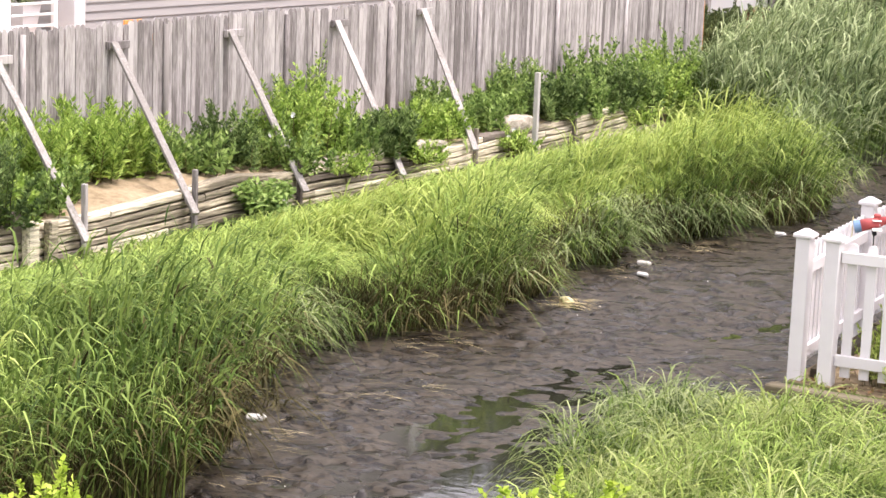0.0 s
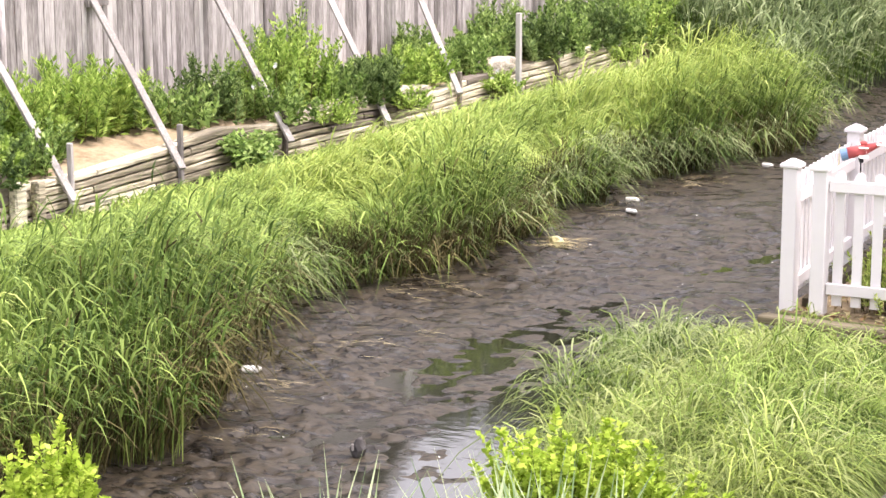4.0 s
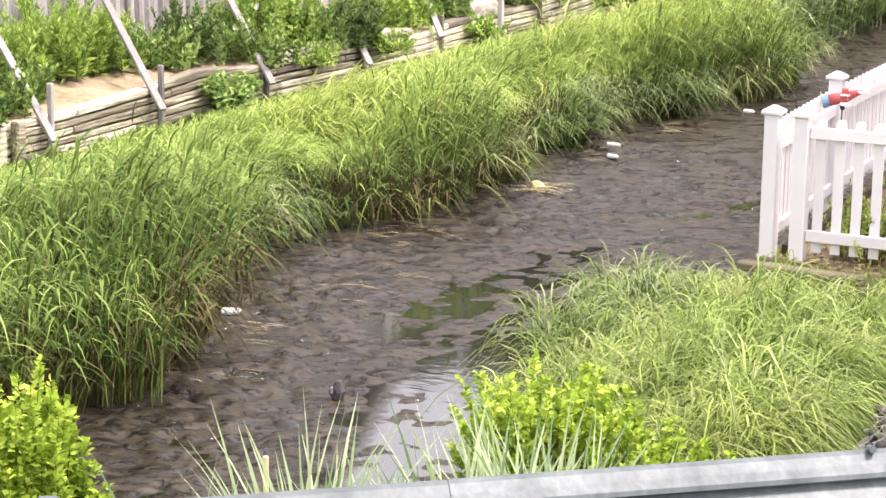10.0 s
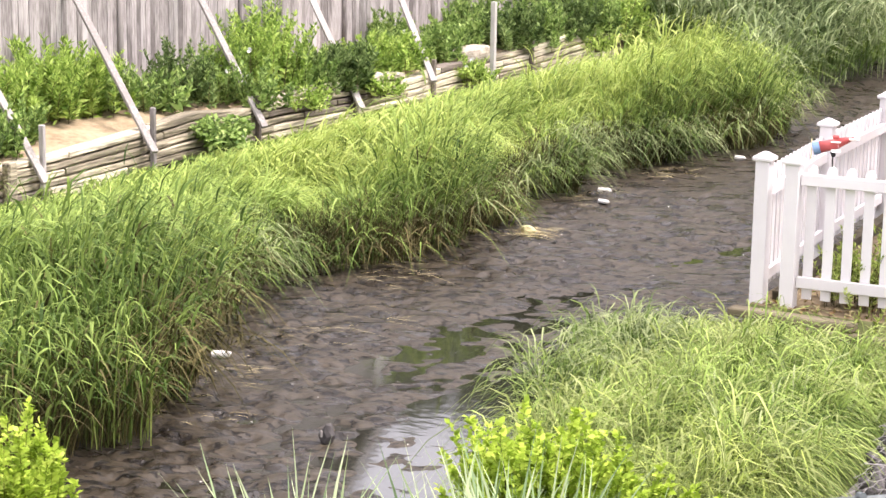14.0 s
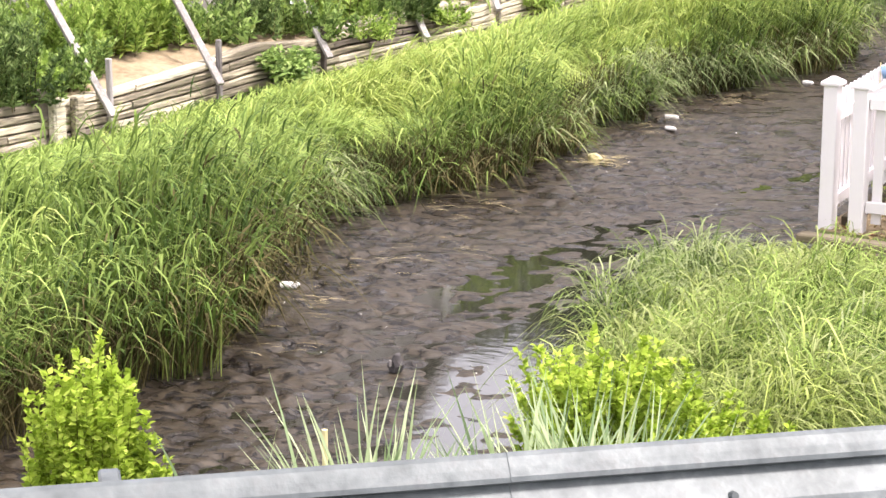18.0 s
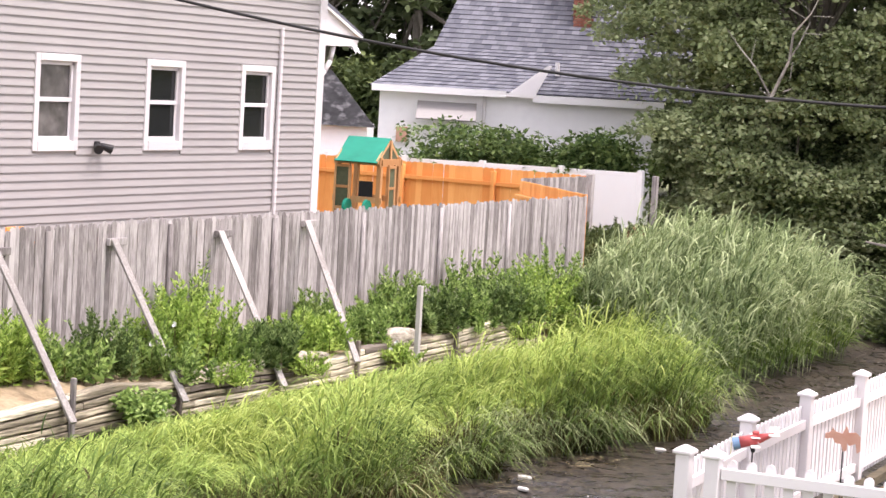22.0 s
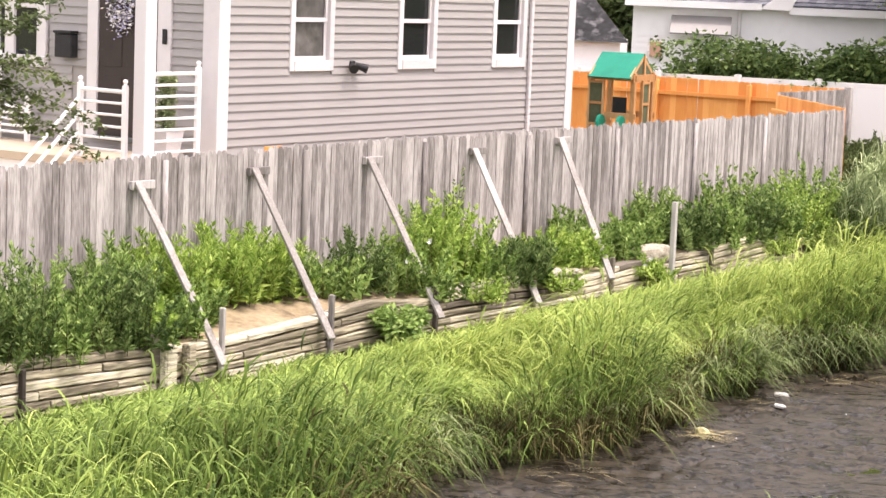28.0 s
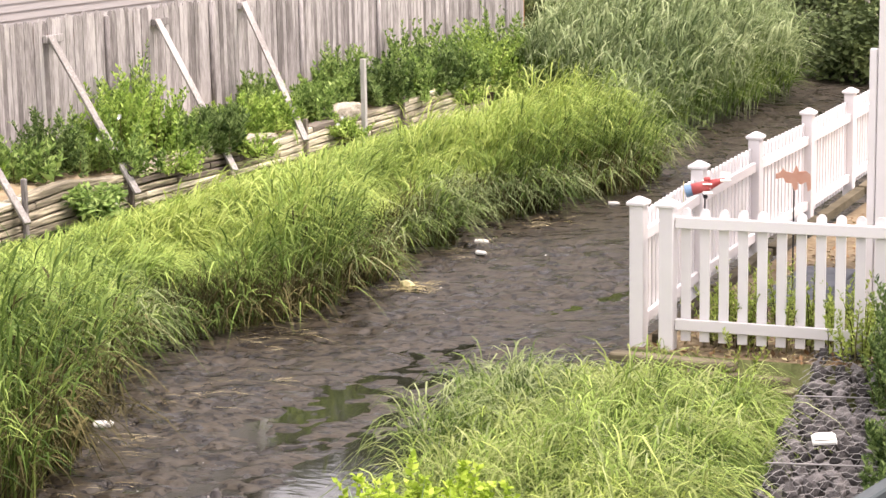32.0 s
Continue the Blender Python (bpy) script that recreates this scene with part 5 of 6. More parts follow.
# x, y, height, radius, material, leaf, leaf ratio, stems, leaves a stem
WEEDS = [
    (-14.15, 12.4, 1.00, 0.6, "weed_dark", 0.09, 0.3, 90, 70), (-14.2, 13.3, 1.02, 0.62, "weed_dark", 0.09, 0.3, 100, 70), (-14.3, 14.1, 1.02, 0.6, "weed", 0.09, 0.3, 110, 70), (-14.1, 14.9, 0.88, 0.52, "weed_dark", 0.09, 0.3, 90, 70),
    (-14.05, 15.35, 0.46, 0.3, "weed_light", 0.09, 0.5, 60, 40), (-14.25, 15.95, 0.5, 0.34, "weed", 0.09, 0.4, 60, 40), (-14.45, 16.6, 0.5, 0.3, "weed", 0.09, 0.34, 50, 40),
    (-14.8, 15.6, 0.84, 0.36, "weed", 0.12, 0.24, 80, 80), (-14.9, 16.3, 0.88, 0.36, "weed_light", 0.12, 0.24, 80, 80), (-14.1, 15.55, 0.38, 0.26, "weed_light", 0.085, 0.5, 36, 34), (-14.85, 17.35, 0.86, 0.42, "weed_light", 0.12, 0.24, 90, 80), (-14.95, 18.2, 0.82, 0.38, "weed_light", 0.12, 0.24, 80, 80),
    (-14.7, 18.5, 0.56, 0.34, "weed", 0.075, 0.36, 40, 50), (-14.5, 18.95, 0.58, 0.34, "weed", 0.15, 0.34, 26, 22), (-14.6, 19.55, 0.72, 0.42, "weed_dark", 0.08, 0.34, 80, 60), (-14.45, 20.05, 0.72, 0.34, "weed", 0.08, 0.34, 60, 60),
    (-14.4, 20.6, 1.00, 0.42, "weed_light", 0.09, 0.42, 80, 64), (-14.3, 20.95, 1.10, 0.48, "weed_light", 0.09, 0.42, 90, 64), (-13.92, 20.08, 0.62, 0.24, "weed", 0.085, 0.4, 36, 50), (-14.1, 21.3, 0.70, 0.36, "weed", 0.085, 0.4, 60, 60),
    (-14.15, 22.0, 0.56, 0.42, "weed_dark", 0.12, 0.24, 90, 70), (-13.92, 22.2, 0.60, 0.3, "weed_dark", 0.12, 0.24, 60, 70), (-14.3, 23.2, 0.55, 0.45, "weed_light", 0.085, 0.4, 70, 60), (-14.2, 23.8, 0.51, 0.36, "weed_light", 0.085, 0.4, 60, 60), (-14.35, 24.3, 0.61, 0.4, "weed", 0.08, 0.36, 60, 60),
    (-14.3, 25.0, 0.53, 0.38, "weed", 0.1, 0.42, 50, 50), (-14.4, 25.6, 0.47, 0.36, "weed", 0.1, 0.42, 50, 50), (-14.55, 26.2, 0.68, 0.36, "weed", 0.1, 0.4, 50, 50), (-14.1, 26.9, 0.67, 0.5, "weed_dark", 0.1, 0.44, 80, 60), (-14.1, 27.6, 0.73, 0.55, "weed", 0.1, 0.44, 90, 60),
    (-14.1, 28.5, 0.70, 0.6, "weed_dark", 0.1, 0.44, 90, 60), (-13.95, 29.3, 0.79, 0.5, "weed", 0.09, 0.44, 80, 60), (-13.9, 30.0, 0.97, 0.5, "weed_light", 0.09, 0.44, 80, 60), (-13.85, 30.7, 0.66, 0.4, "weed_light", 0.09, 0.44, 60, 60), (-14.6, 29.2, 0.97, 0.6, "weed", 0.1, 0.44, 70, 60), (-14.4, 31.5, 1.10, 0.6, "weed", 0.1, 0.44, 70, 60),
    (-14.95, 24.9, 0.61, 0.35, "weed", 0.12, 0.24, 50, 70), (-15.0, 21.6, 0.85, 0.3, "weed", 0.12, 0.24, 40, 60), (-14.95, 27.3, 0.79, 0.35, "weed", 0.12, 0.24, 50, 70), (-14.95, 13.6, 0.90, 0.5, "weed", 0.12, 0.24, 60, 70), (-14.9, 16.7, 0.90, 0.35, "weed_light", 0.12, 0.24, 50, 70),
]


def weed(name, x, y, h, r, stems, material, label, leaf=0.085, per=34, z=None, category="weeds", curl=0.35, ratio=0.36, group="", low=0.12, even=0.45, rise=(0.4, 0.9)):
    """A plant of many upright leafy stems."""
    z = float(ground(x, y)) if z is None else z
    s = thing(name, (x, y, z), label, category, group)
    foot = rng.normal(0, 0.42 * r, (stems, 2))
    tall = h * rng.uniform(even, 1.0, stems) * (1.08 - 0.35 * np.clip(np.hypot(*foot.T) / r, 0, 1))
    out = np.arctan2(foot[:, 1], foot[:, 0]) + rng.normal(0, 0.6, stems)
    bend = rng.uniform(0.05, curl, stems)
    base = np.concatenate([foot, np.zeros((stems, 1))], 1)
    part("stem_mass", blades("stem_mass", base, tall, np.full(stems, 0.012), out, bend, M["grass_base"], 3), None, s)["kind"] = "stuff"
    k = np.repeat(np.arange(stems), per)
    f = low + (1 - low) * rng.random(len(k)) ** 0.8
    o = bend[k] * f ** 1.7 * tall[k]
    at = np.stack([foot[k, 0] + o * np.cos(out[k]), foot[k, 1] + o * np.sin(out[k]), tall[k] * f * (1 - 0.25 * bend[k] * f)], -1)
    a = rng.random(len(k)) * 6.283
    way = np.stack([np.cos(a), np.sin(a), rise[0] + rise[1] * f], -1)
    part("leaves", leaves("leaves", at, leaf * rng.uniform(0.6, 1.25, len(k)) * (1.15 - 0.45 * f), material, 0.45, ratio, way), None, s)["kind"] = "stuff"
    return s


for x, y, h, r, mat, leaf, ratio, stems, per in WEEDS:
    weed("weed", x, y, h * 1.12, r, stems, M[mat], {"weed_dark": "bushy dark green weeds on the bank soil", "weed_light": "bright yellow-green weeds on the bank soil", "weed": "bushy mid-green weeds on the bank soil"}[mat], leaf=leaf, per=per, curl=0.45, ratio=ratio, group="bank weeds", even=0.35, low=0.02)
shrub("wall_bush", -13.6, 19.05, 0.74, 0.3, 2300, 0.085, M["weed"], "small rounded bush growing out of the timber wall", category="bush", z=-0.1, clumps=26, up=0.5, ratio=0.6)
for y, z in ((25.15, 0.25), (24.95, 0.35), (20.9, 0.45), (22.6, 0.42), (28.9, 0.35)):
    weed("trailing_vine", -13.68, y, 0.42, 0.26, 34, M["weed_light"], "trailing green vine hanging over the timber wall", leaf=0.07, z=z, category="vine", curl=1.0)
for x, y, h, r, c in ((-6.0, 6.7, 1.7, 0.12, 90), (-5.92, 6.78, 1.6, 0.12, 90), (-5.84, 6.85, 1.45, 0.12, 70), (-5.76, 6.93, 1.2, 0.1, 40), (-4.24, 8.22, 1.4, 0.2, 130), (-4.1, 8.28, 1.44, 0.2, 150), (-3.86, 8.4, 1.2, 0.26, 110), (-3.6, 8.5, 1.02, 0.24, 90), (-3.4, 8.6, 0.92, 0.22, 70)):
    weed("marsh_elder", x, y, h, r, c, M["lime"], "bright lime-green leafy bush beyond the guard rail", leaf=0.058, per=150, category="bush", curl=0.1 if x < -5 else 0.24, ratio=0.62, low=0.3, group="marsh elders", even=0.6, rise=(0.2, 0.4))
REED_BLADES = [blades("blade", np.zeros((1, 3)), np.ones(1), rng.uniform(0.026, 0.042, 1), np.zeros(1), rng.uniform(0.05, 0.55, 1), M["blade"], 6) for k in range(8)]
for x, y, h, c in ((-5.10, 6.72, 1.45, 3), (-4.83, 6.9, 1.2, 3), (-4.69, 7.03, 1.5, 22), (-4.6, 7.08, 1.36, 18), (-4.36, 7.18, 1.24, 20), (-4.19, 7.28, 1.26, 22), (-4.06, 7.44, 1.52, 26), (-3.92, 7.5, 1.5, 26), (-3.80, 7.56, 1.6, 26), (-3.66, 7.64, 1.5, 18), (-3.45, 7.75, 1.25, 8)):
    zz = float(ground(x, y))
    p = thing("reed_clump", (x, y, zz), "upright blue-green reed blades behind the guard rail", "reeds", "reed clumps")
    for i in range(int(c * 3.4)):
        px, py = rng.normal(0, 0.03 + 0.0016 * c, 2)
        bl = part("blade", REED_BLADES[rng.integers(8)], None, p)
        bl.matrix_basis = Matrix.Translation((px, py, 0)) @ Matrix.Rotation(rng.random() * 6.283, 4, "Z") @ Matrix.Rotation(rng.normal(0, 0.1), 4, "X") @ Matrix.Diagonal((1, 1, (h - zz + 0.18) * rng.uniform(0.55, 1.02), 1))


def tree(name, x, y, h, crown, n, leaf, material, label, clumps=60, trunk=0.25, skirt=0.0):
    z = float(ground(x, y))
    t = thing(name, (x, y, z), label, "tree")
    cx, cy, cz, rx, ry, rz = crown
    a, v = rng.random(clumps) * 6.283, rng.uniform(-1, 1, clumps)
    w = rng.uniform(0.4, 1.0, clumps) * (0.5 + 0.5 * np.sqrt(1 - v ** 2)) * (1 - skirt * (v < -0.22))
    u = np.stack([np.cos(a) * w, np.sin(a) * w, v * 0.97], -1)
    c = np.concatenate([u * [rx, ry, rz] + [cx, cy, cz], rng.uniform(0.08, 0.26, (clumps, 1)) * min(rx, rz) * 1.1], 1)
    bm = bmesh.new()
    top = Vector((cx * 0.5, cy * 0.5, cz * 0.75))
    rod(bm, (0, 0, -0.2), top, trunk, trunk * 0.6, 10)
    for q in c[:18]:
        mid = top.lerp(Vector(q[:3]), 0.5) + Vector((0, 0, 0.15 * rz))
        rod(bm, top, mid, trunk * 0.4, trunk * 0.22, 7)
        rod(bm, mid, q[:3], trunk * 0.22, trunk * 0.07, 6)
    part("trunk", bm, M["bark"], t)
    at = clumped(n, c, 1.0, 0.5, 0.85)
    part("crown", leaves("crown", at, rng.uniform(0.7, 1.3, n) * leaf, material, 0.55, 0.7), None, t)["kind"] = "stuff"
    return t


tree("broadleaf_tree", -15.2, 48.6, 9, (-0.9, -0.6, 6.3, 5.3, 2.7, 6.4), 190000, 0.15, M["tree"], "large dark green broadleaf tree over the creek", 270, 0.2, 0.34)
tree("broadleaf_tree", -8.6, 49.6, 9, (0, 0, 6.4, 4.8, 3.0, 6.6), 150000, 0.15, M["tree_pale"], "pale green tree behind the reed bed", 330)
tree("broadleaf_tree", -0.5, 50.0, 9, (0, 0, 6.2, 4.8, 3.0, 6.6), 34000, 0.2, M["tree"], "dark green tree behind the white fence", 100)
limb = thing("dead_branch", (-15.36, 44.7, 0.0), "bare pale dead branch in the tree crown", "branch")
for a, b, r0, r1 in (
    ((-0.01, 0.0, 4.27), (0.35, 0.0, 5.1), 0.043, 0.034), ((0.35, 0.0, 5.1), (0.4, 0.0, 5.69), 0.034, 0.026), ((0.4, 0.0, 5.69), (0.79, 0.0, 6.18), 0.026, 0.019),
    ((0.79, 0.0, 6.18), (1.1, 0.0, 6.87), 0.019, 0.009), ((0.32, 0.0, 5.08), (0.55, 0.0, 5.47), 0.022, 0.017), ((0.55, 0.0, 5.47), (0.77, 0.0, 5.98), 0.017, 0.011),
    ((-0.01, 0.0, 4.27), (-0.44, 0.0, 4.94), 0.025, 0.02), ((-0.44, 0.0, 4.94), (-0.88, 0.0, 5.41), 0.02, 0.014), ((-0.88, 0.0, 5.41), (-1.16, 0.0, 5.76), 0.014, 0.007),
    ((-0.54, 0.0, 5.04), (-0.46, 0.0, 5.53), 0.01, 0.005), ((-0.01, 0.0, 4.27), (-0.3, 0.0, 4.44), 0.015, 0.007), ((0.25, 0.0, 4.41), (0.46, 0.0, 4.49), 0.015, 0.011),
    ((0.43, 0.0, 5.08), (0.4, 0.0, 4.71), 0.017, 0.012), ((0.27, 0.0, 6.26), (0.66, 0.0, 6.05), 0.01, 0.007), ((0.69, 0.0, 5.72), (1.09, 0.0, 5.71), 0.009, 0.005),
    ((0.82, 0.0, 6.11), (1.29, 0.0, 6.1), 0.009, 0.005), ((0.79, 0.0, 6.18), (0.45, 0.0, 6.45), 0.009, 0.005), ((-0.1, 0, 4.2), (0.1, 4.5, 4.4), 0.043, 0.031)):
    part("limb", rod(bmesh.new(), a, b, r0, r1, 7), M["deadwood"], limb)
fallen = thing("fallen_branch", (-10.1, 37.3, 0), "bare silvery fallen branch beside the bend of the creek", "branch")
for a, b, r0, r1 in (((-0.73, 0, 1.76), (-0.31, 0, 1.71), 0.02, 0.03), ((-0.31, 0, 1.71), (0.01, 0, 1.52), 0.03, 0.036), ((0.01, 0, 1.52), (0.4, 0, 1.45), 0.036, 0.04), ((0.4, 0, 1.45), (1.3, 0.2, -0.05), 0.04, 0.05), ((-0.05, 0, 1.55), (-0.2, 0, 1.5), 0.012, 0.006)):
    part("limb", rod(bmesh.new(), a, b, r0, r1, 7), M["deadwood"], fallen)
for x, y in ((-36, 60), (-31, 66), (-25, 70), (-18, 70), (-11, 68), (-4, 68), (4, 66), (-42, 56), (-47, 64), (-53, 60), (-29, 61), (-34.5, 68), (-32.5, 59.5), (-39, 62), (-19, 59), (-13.5, 58), (-8, 59)):
    tree("background_tree", x, y, 9, (0, 0, 8, 5.5, 3, 8), 13000, 0.37, M["farwood"], "dark trees behind the houses", 90)
for k in range(16):
    shrub("understory_bush", -33.5 + 2.3 * k, 56.5 - 0.35 * abs(k - 3), 3.8 + 0.5 * (k % 3), 1.7, 2600, 0.26, M["hedge"], "dark understory bush below the trees", clumps=22, up=0.5, ratio=0.6)
for x, y, h in ((-24.0, 44.9, 1.9), (-23.1, 45.1, 2.5), (-22.2, 45.4, 2.35), (-21.3, 45.7, 2.1), (-20.5, 46.0, 2.4), (-19.6, 46.4, 2.5)):
    shrub("garden_shrub", x, y, h, 1.1, 2600, 0.16, M["weed_dark"], "dark garden shrub leaning over the white fence", clumps=26, up=0.6, ratio=0.6, lift=0.6)
tw = thing("young_tree", (-19.3, 17.0, 0.6), "young tree with arching sprays of small leaves before the porch", "tree")
bm = bmesh.new()
rod(bm, (0, 0, -0.1), (-0.1, 0, 2.4), 0.05, 0.03, 8)
tips = []
for ex, ez, bx, bz in ((2.4, 3.3, 0.3, 3.4), (2.1, 3.0, 0.2, 2.9), (1.5, 3.1, 0.1, 2.9), (2.3, 2.35, 0.6, 2.8), (1.7, 2.6, 0.2, 2.4), (1.4, 2.1, 0.3, 2.6), (1.8, 1.75, 0.5, 2.5), (2.65, 1.5, 1.2, 2.3), (2.45, 1.85, 1.1, 2.5), (1.1, 2.3, 0.1, 2.2), (0.6, 1.7, 0.0, 2.1), (1.2, 1.45, 0.3, 2.2), (0.9, 2.75, 0.0, 2.4)):
    a, m, e = Vector((-0.1, 0, 1.9 + 0.15 * bz)), Vector((bx, rng.uniform(-0.1, 0.3), bz)), Vector((ex, rng.uniform(-0.2, 0.6), ez))
    curve = [a.lerp(m, u).lerp(m.lerp(e, u), u) for u in np.linspace(0, 1, 9)]
    for p, q, k in zip(curve, curve[1:], range(8)):
        rod(bm, p, q, 0.013 - 0.0014 * k, 0.0116 - 0.0014 * k, 5)
        if k > 1:
            tips += [p.lerp(q, u) + Vector(rng.normal(0, 0.03 + 0.1 * math.sin(k / 7 * 3.0), 3) * [1, 1, 0.6]) for u in rng.random(70)]
part("trunk", bm, M["bark"], tw)
part("crown", leaves("crown", np.array([tuple(v) for v in tips]), rng.uniform(0.05, 0.1, len(tips)), M["hedge"], 0.6, 0.6), None, tw)["kind"] = "stuff"
for x, y, h in ((-16.6, 48.3, 2.4), (-15.0, 48.8, 2.9), (-13.2, 48.6, 2.6), (-11.4, 49.2, 3.0), (-9.6, 48.6, 2.7), (-5.0, 48.5, 2.8), (-3.0, 48.0, 3.0), (-1.0, 47.0, 3.2)):
    shrub("understory_bush", x, y, h, 1.4, 4200, 0.17, M["hedge"], "dark understory bush below the trees", clumps=22, up=0.5, ratio=0.6)
for x, y, h in ((-17.75, 42.2, 0.95), (-17.2, 42.3, 1.1), (-16.6, 42.4, 1.2), (-15.75, 36.2, 0.8), (-16.1, 37.2, 0.9), (-16.5, 38.4, 1.0), (-17.0, 39.6, 1.0), (-17.6, 40.6, 0.9)):
    weed("fence_vine", x, y, h, 0.5, 40, M["hedge"], "dark vine creeping up the white fence", leaf=0.12, per=60, category="vine", ratio=0.5)
# dark bushes; the nearest are added to stand in for tree shade over the mud
for x, y, h in ((-9.7, 36.7, 1.3), (-8.6, 37.3, 1.5), (-7.4, 38.2, 1.7), (-10.2, 38.6, 2.0), (-8.9, 39.8, 2.2), (-7.6, 41.0, 2.1), (-6.2, 41.6, 2.3), (-4.6, 41.0, 2.4)):
    shrub("creek_bush", x, y, h, 1.2, 3600, 0.14, M["hedge"], "dark bush overhanging the bend of the creek", clumps=24, up=0.5, ratio=0.6)
grey_post = thing("garden_post", (-16.9, 42.0, float(ground(-16.9, 42.0))), "plain grey post beside the white fence", "post")
part("shaft", boxed(-0.06, 0.06, -0.06, 0.06, -0.1, 1.85, 0.008), M["fence"], grey_post)
weed("red_plant", -17.1, 41.6, 0.85, 0.22, 20, M["mulch"], "rusty red-leaved plant beside the fence end", leaf=0.1, per=30, category="plant", ratio=0.4)
weed("tall_weed", -15.12, 22.25, 1.3, 0.09, 22, M["weed"], "single tall dark weed spike against the fence", leaf=0.07, per=60, curl=0.1, category="weeds")
for x, y, z in ((-14.2, 20.39, 0.87), (-14.25, 20.05, 0.98), (-13.75, 25.1, 0.62), (-13.72, 25.25, 0.5), (-14.0, 22.7, 0.75), (-13.72, 28.95, 0.62), (-14.3, 24.2, 1.05), (-13.72, 22.75, 0.5), (-13.66, 19.55, 0.32), (-13.7, 24.85, 0.55), (-14.15, 20.35, 1.2)):
    fl = thing("white_flower", (x, y, z), "small white bindweed blossom among the bank weeds", "flower", "white flowers")
    bm = bmesh.new()
    bmesh.ops.create_cone(bm, cap_ends=False, segments=8, radius1=0.008, radius2=0.035, depth=0.04, matrix=Matrix.Rotation(radians(70), 4, "X"))
    part("blossom", bm, M["brightwhite"], fl)
    part("stem", rod(bmesh.new(), (0, 0, -z + float(ground(x, y)) - 0.05), (0, 0, -0.01), 0.004, None, 5), M["grass_base"], fl)


# ---- guard rail at the camera's feet ----
gr = thing("guard_rail", (0, 0, 0), "galvanised steel road guard rail with lapped joint and bolts", "guard rail")
RN, RD = Vector((-0.681, 0.7325, 0)), Vector((0.7325, 0.681, 0))
rail_frame = Matrix(((-RN.x, RD.x, 0, 0), (-RN.y, RD.y, 0, 0), (0, 0, 1, 0), (0, 0, 0, 1)))


def rail_piece(name, y0, y1, out, lift):
    """A length of the rail's rolled section; x runs towards the road."""
    ctl = [(0.0, -0.012), (0.004, -0.003), (0.012, 0.0), (0.022, -0.004), (0.034, -0.016), (0.044, -0.027), (0.047, -0.034), (0.043, -0.037), (0.036, -0.038), (0.034, -0.042), (0.04, -0.048), (0.078, -0.078), (0.1, -0.11), (0.105, -0.15), (0.09, -0.19), (0.03, -0.23), (0.03, -0.26), (0.08, -0.29), (0.1, -0.32), (0.06, -0.36)]
    bm = bmesh.new()
    prism(bm, [(x + out, z + lift) for x, z in ctl] + [(x - 0.005 + out, z + lift - 0.002) for x, z in ctl[::-1]], y0, y1)
    p = part(name, bm, M["steel"], gr, smooth=False)
    p.matrix_basis = Matrix.Translation(RN * 2.82 + Vector((0, 0, 3.25))) @ rail_frame
    return p


rail_piece("beam", -3.2, 0.95, 0.0, -0.0)
rail_piece("beam", 0.67, 4.5, 0.0012, 0.0012)
for y, x, z in ((1.0, 0.07, -0.071), (0.62, 0.07, -0.071), (1.33, 0.02, 0.003), (2.05, 0.07, -0.071), (-0.4, 0.07, -0.071)):
    b = part("bolt", rod(bmesh.new(), (x, y, z), (x + 0.012, y, z + 0.004), 0.008, 0.006, 8), M["steel"], gr)
    b.matrix_basis = Matrix.Translation(RN * 2.82 + Vector((0, 0, 3.25))) @ rail_frame
for y in (-1.79, 0.1, 2.0):
    p = part("post", boxed(-0.08, -0.01, y - 0.016, y + 0.016, -1.2, -0.014, 0.004), M["steel"], gr)
    p.matrix_basis = Matrix.Translation(RN * 2.82 + Vector((0, 0, 3.25))) @ rail_frame
end_post = thing("fence_post", (-0.75, 3.12, 2.3), "galvanised pipe post with a slanting brace by the guard rail", "post")
part("pipe", rod(bmesh.new(), (0, 0, -0.1), (0, 0, 1.36), 0.012, None, 12), M["steel"], end_post, smooth=True)
part("brace", beam(bmesh.new(), (-0.2, -0.1, 0.86), (0.12, 0.02, 1.09), 0.05, 0.03), M["steel"], end_post)

# ---- stone gabion ----
gb = thing("gabion", (0, 0, 0), "dark angular stones packed in a wire-mesh gabion", "gabion")
part("fill", boxed(-3.55, -2.5, 8.4, 14.3, -0.1, 0.42), M["rock"], gb)


def stone_mesh(seed):
    r = random.Random(seed)
    bm = bmesh.new()
    bmesh.ops.create_icosphere(bm, subdivisions=1, radius=1)
    for v in bm.verts:
        v.co *= r.uniform(0.68, 1.12)
        v.co.z *= 0.7
    me = finish(bm, "stone")
    me.materials.append(M["rock"])
    return me


M["slate"] = shade("grey_blue_paving", [(0.07, 0.075, 0.085), (0.10, 0.105, 0.118), (0.14, 0.145, 0.16)], rough=0.8, grain=12, blotch=3, by="object")
M["brownwood"] = shade("damp_brown_timber", [(0.05, 0.041, 0.025), (0.11, 0.092, 0.058), (0.20, 0.17, 0.115)], rough=0.92, scale=(1, 1, 8), grain=6, by="object", bump=0.7, bump_scale=0.015)
STONES = [stone_mesh(k) for k in range(7)]


def gab_left(y):
    return np.interp(y, [8.4, 11.32, 14.81], [-2.95, -3.5, -4.15])


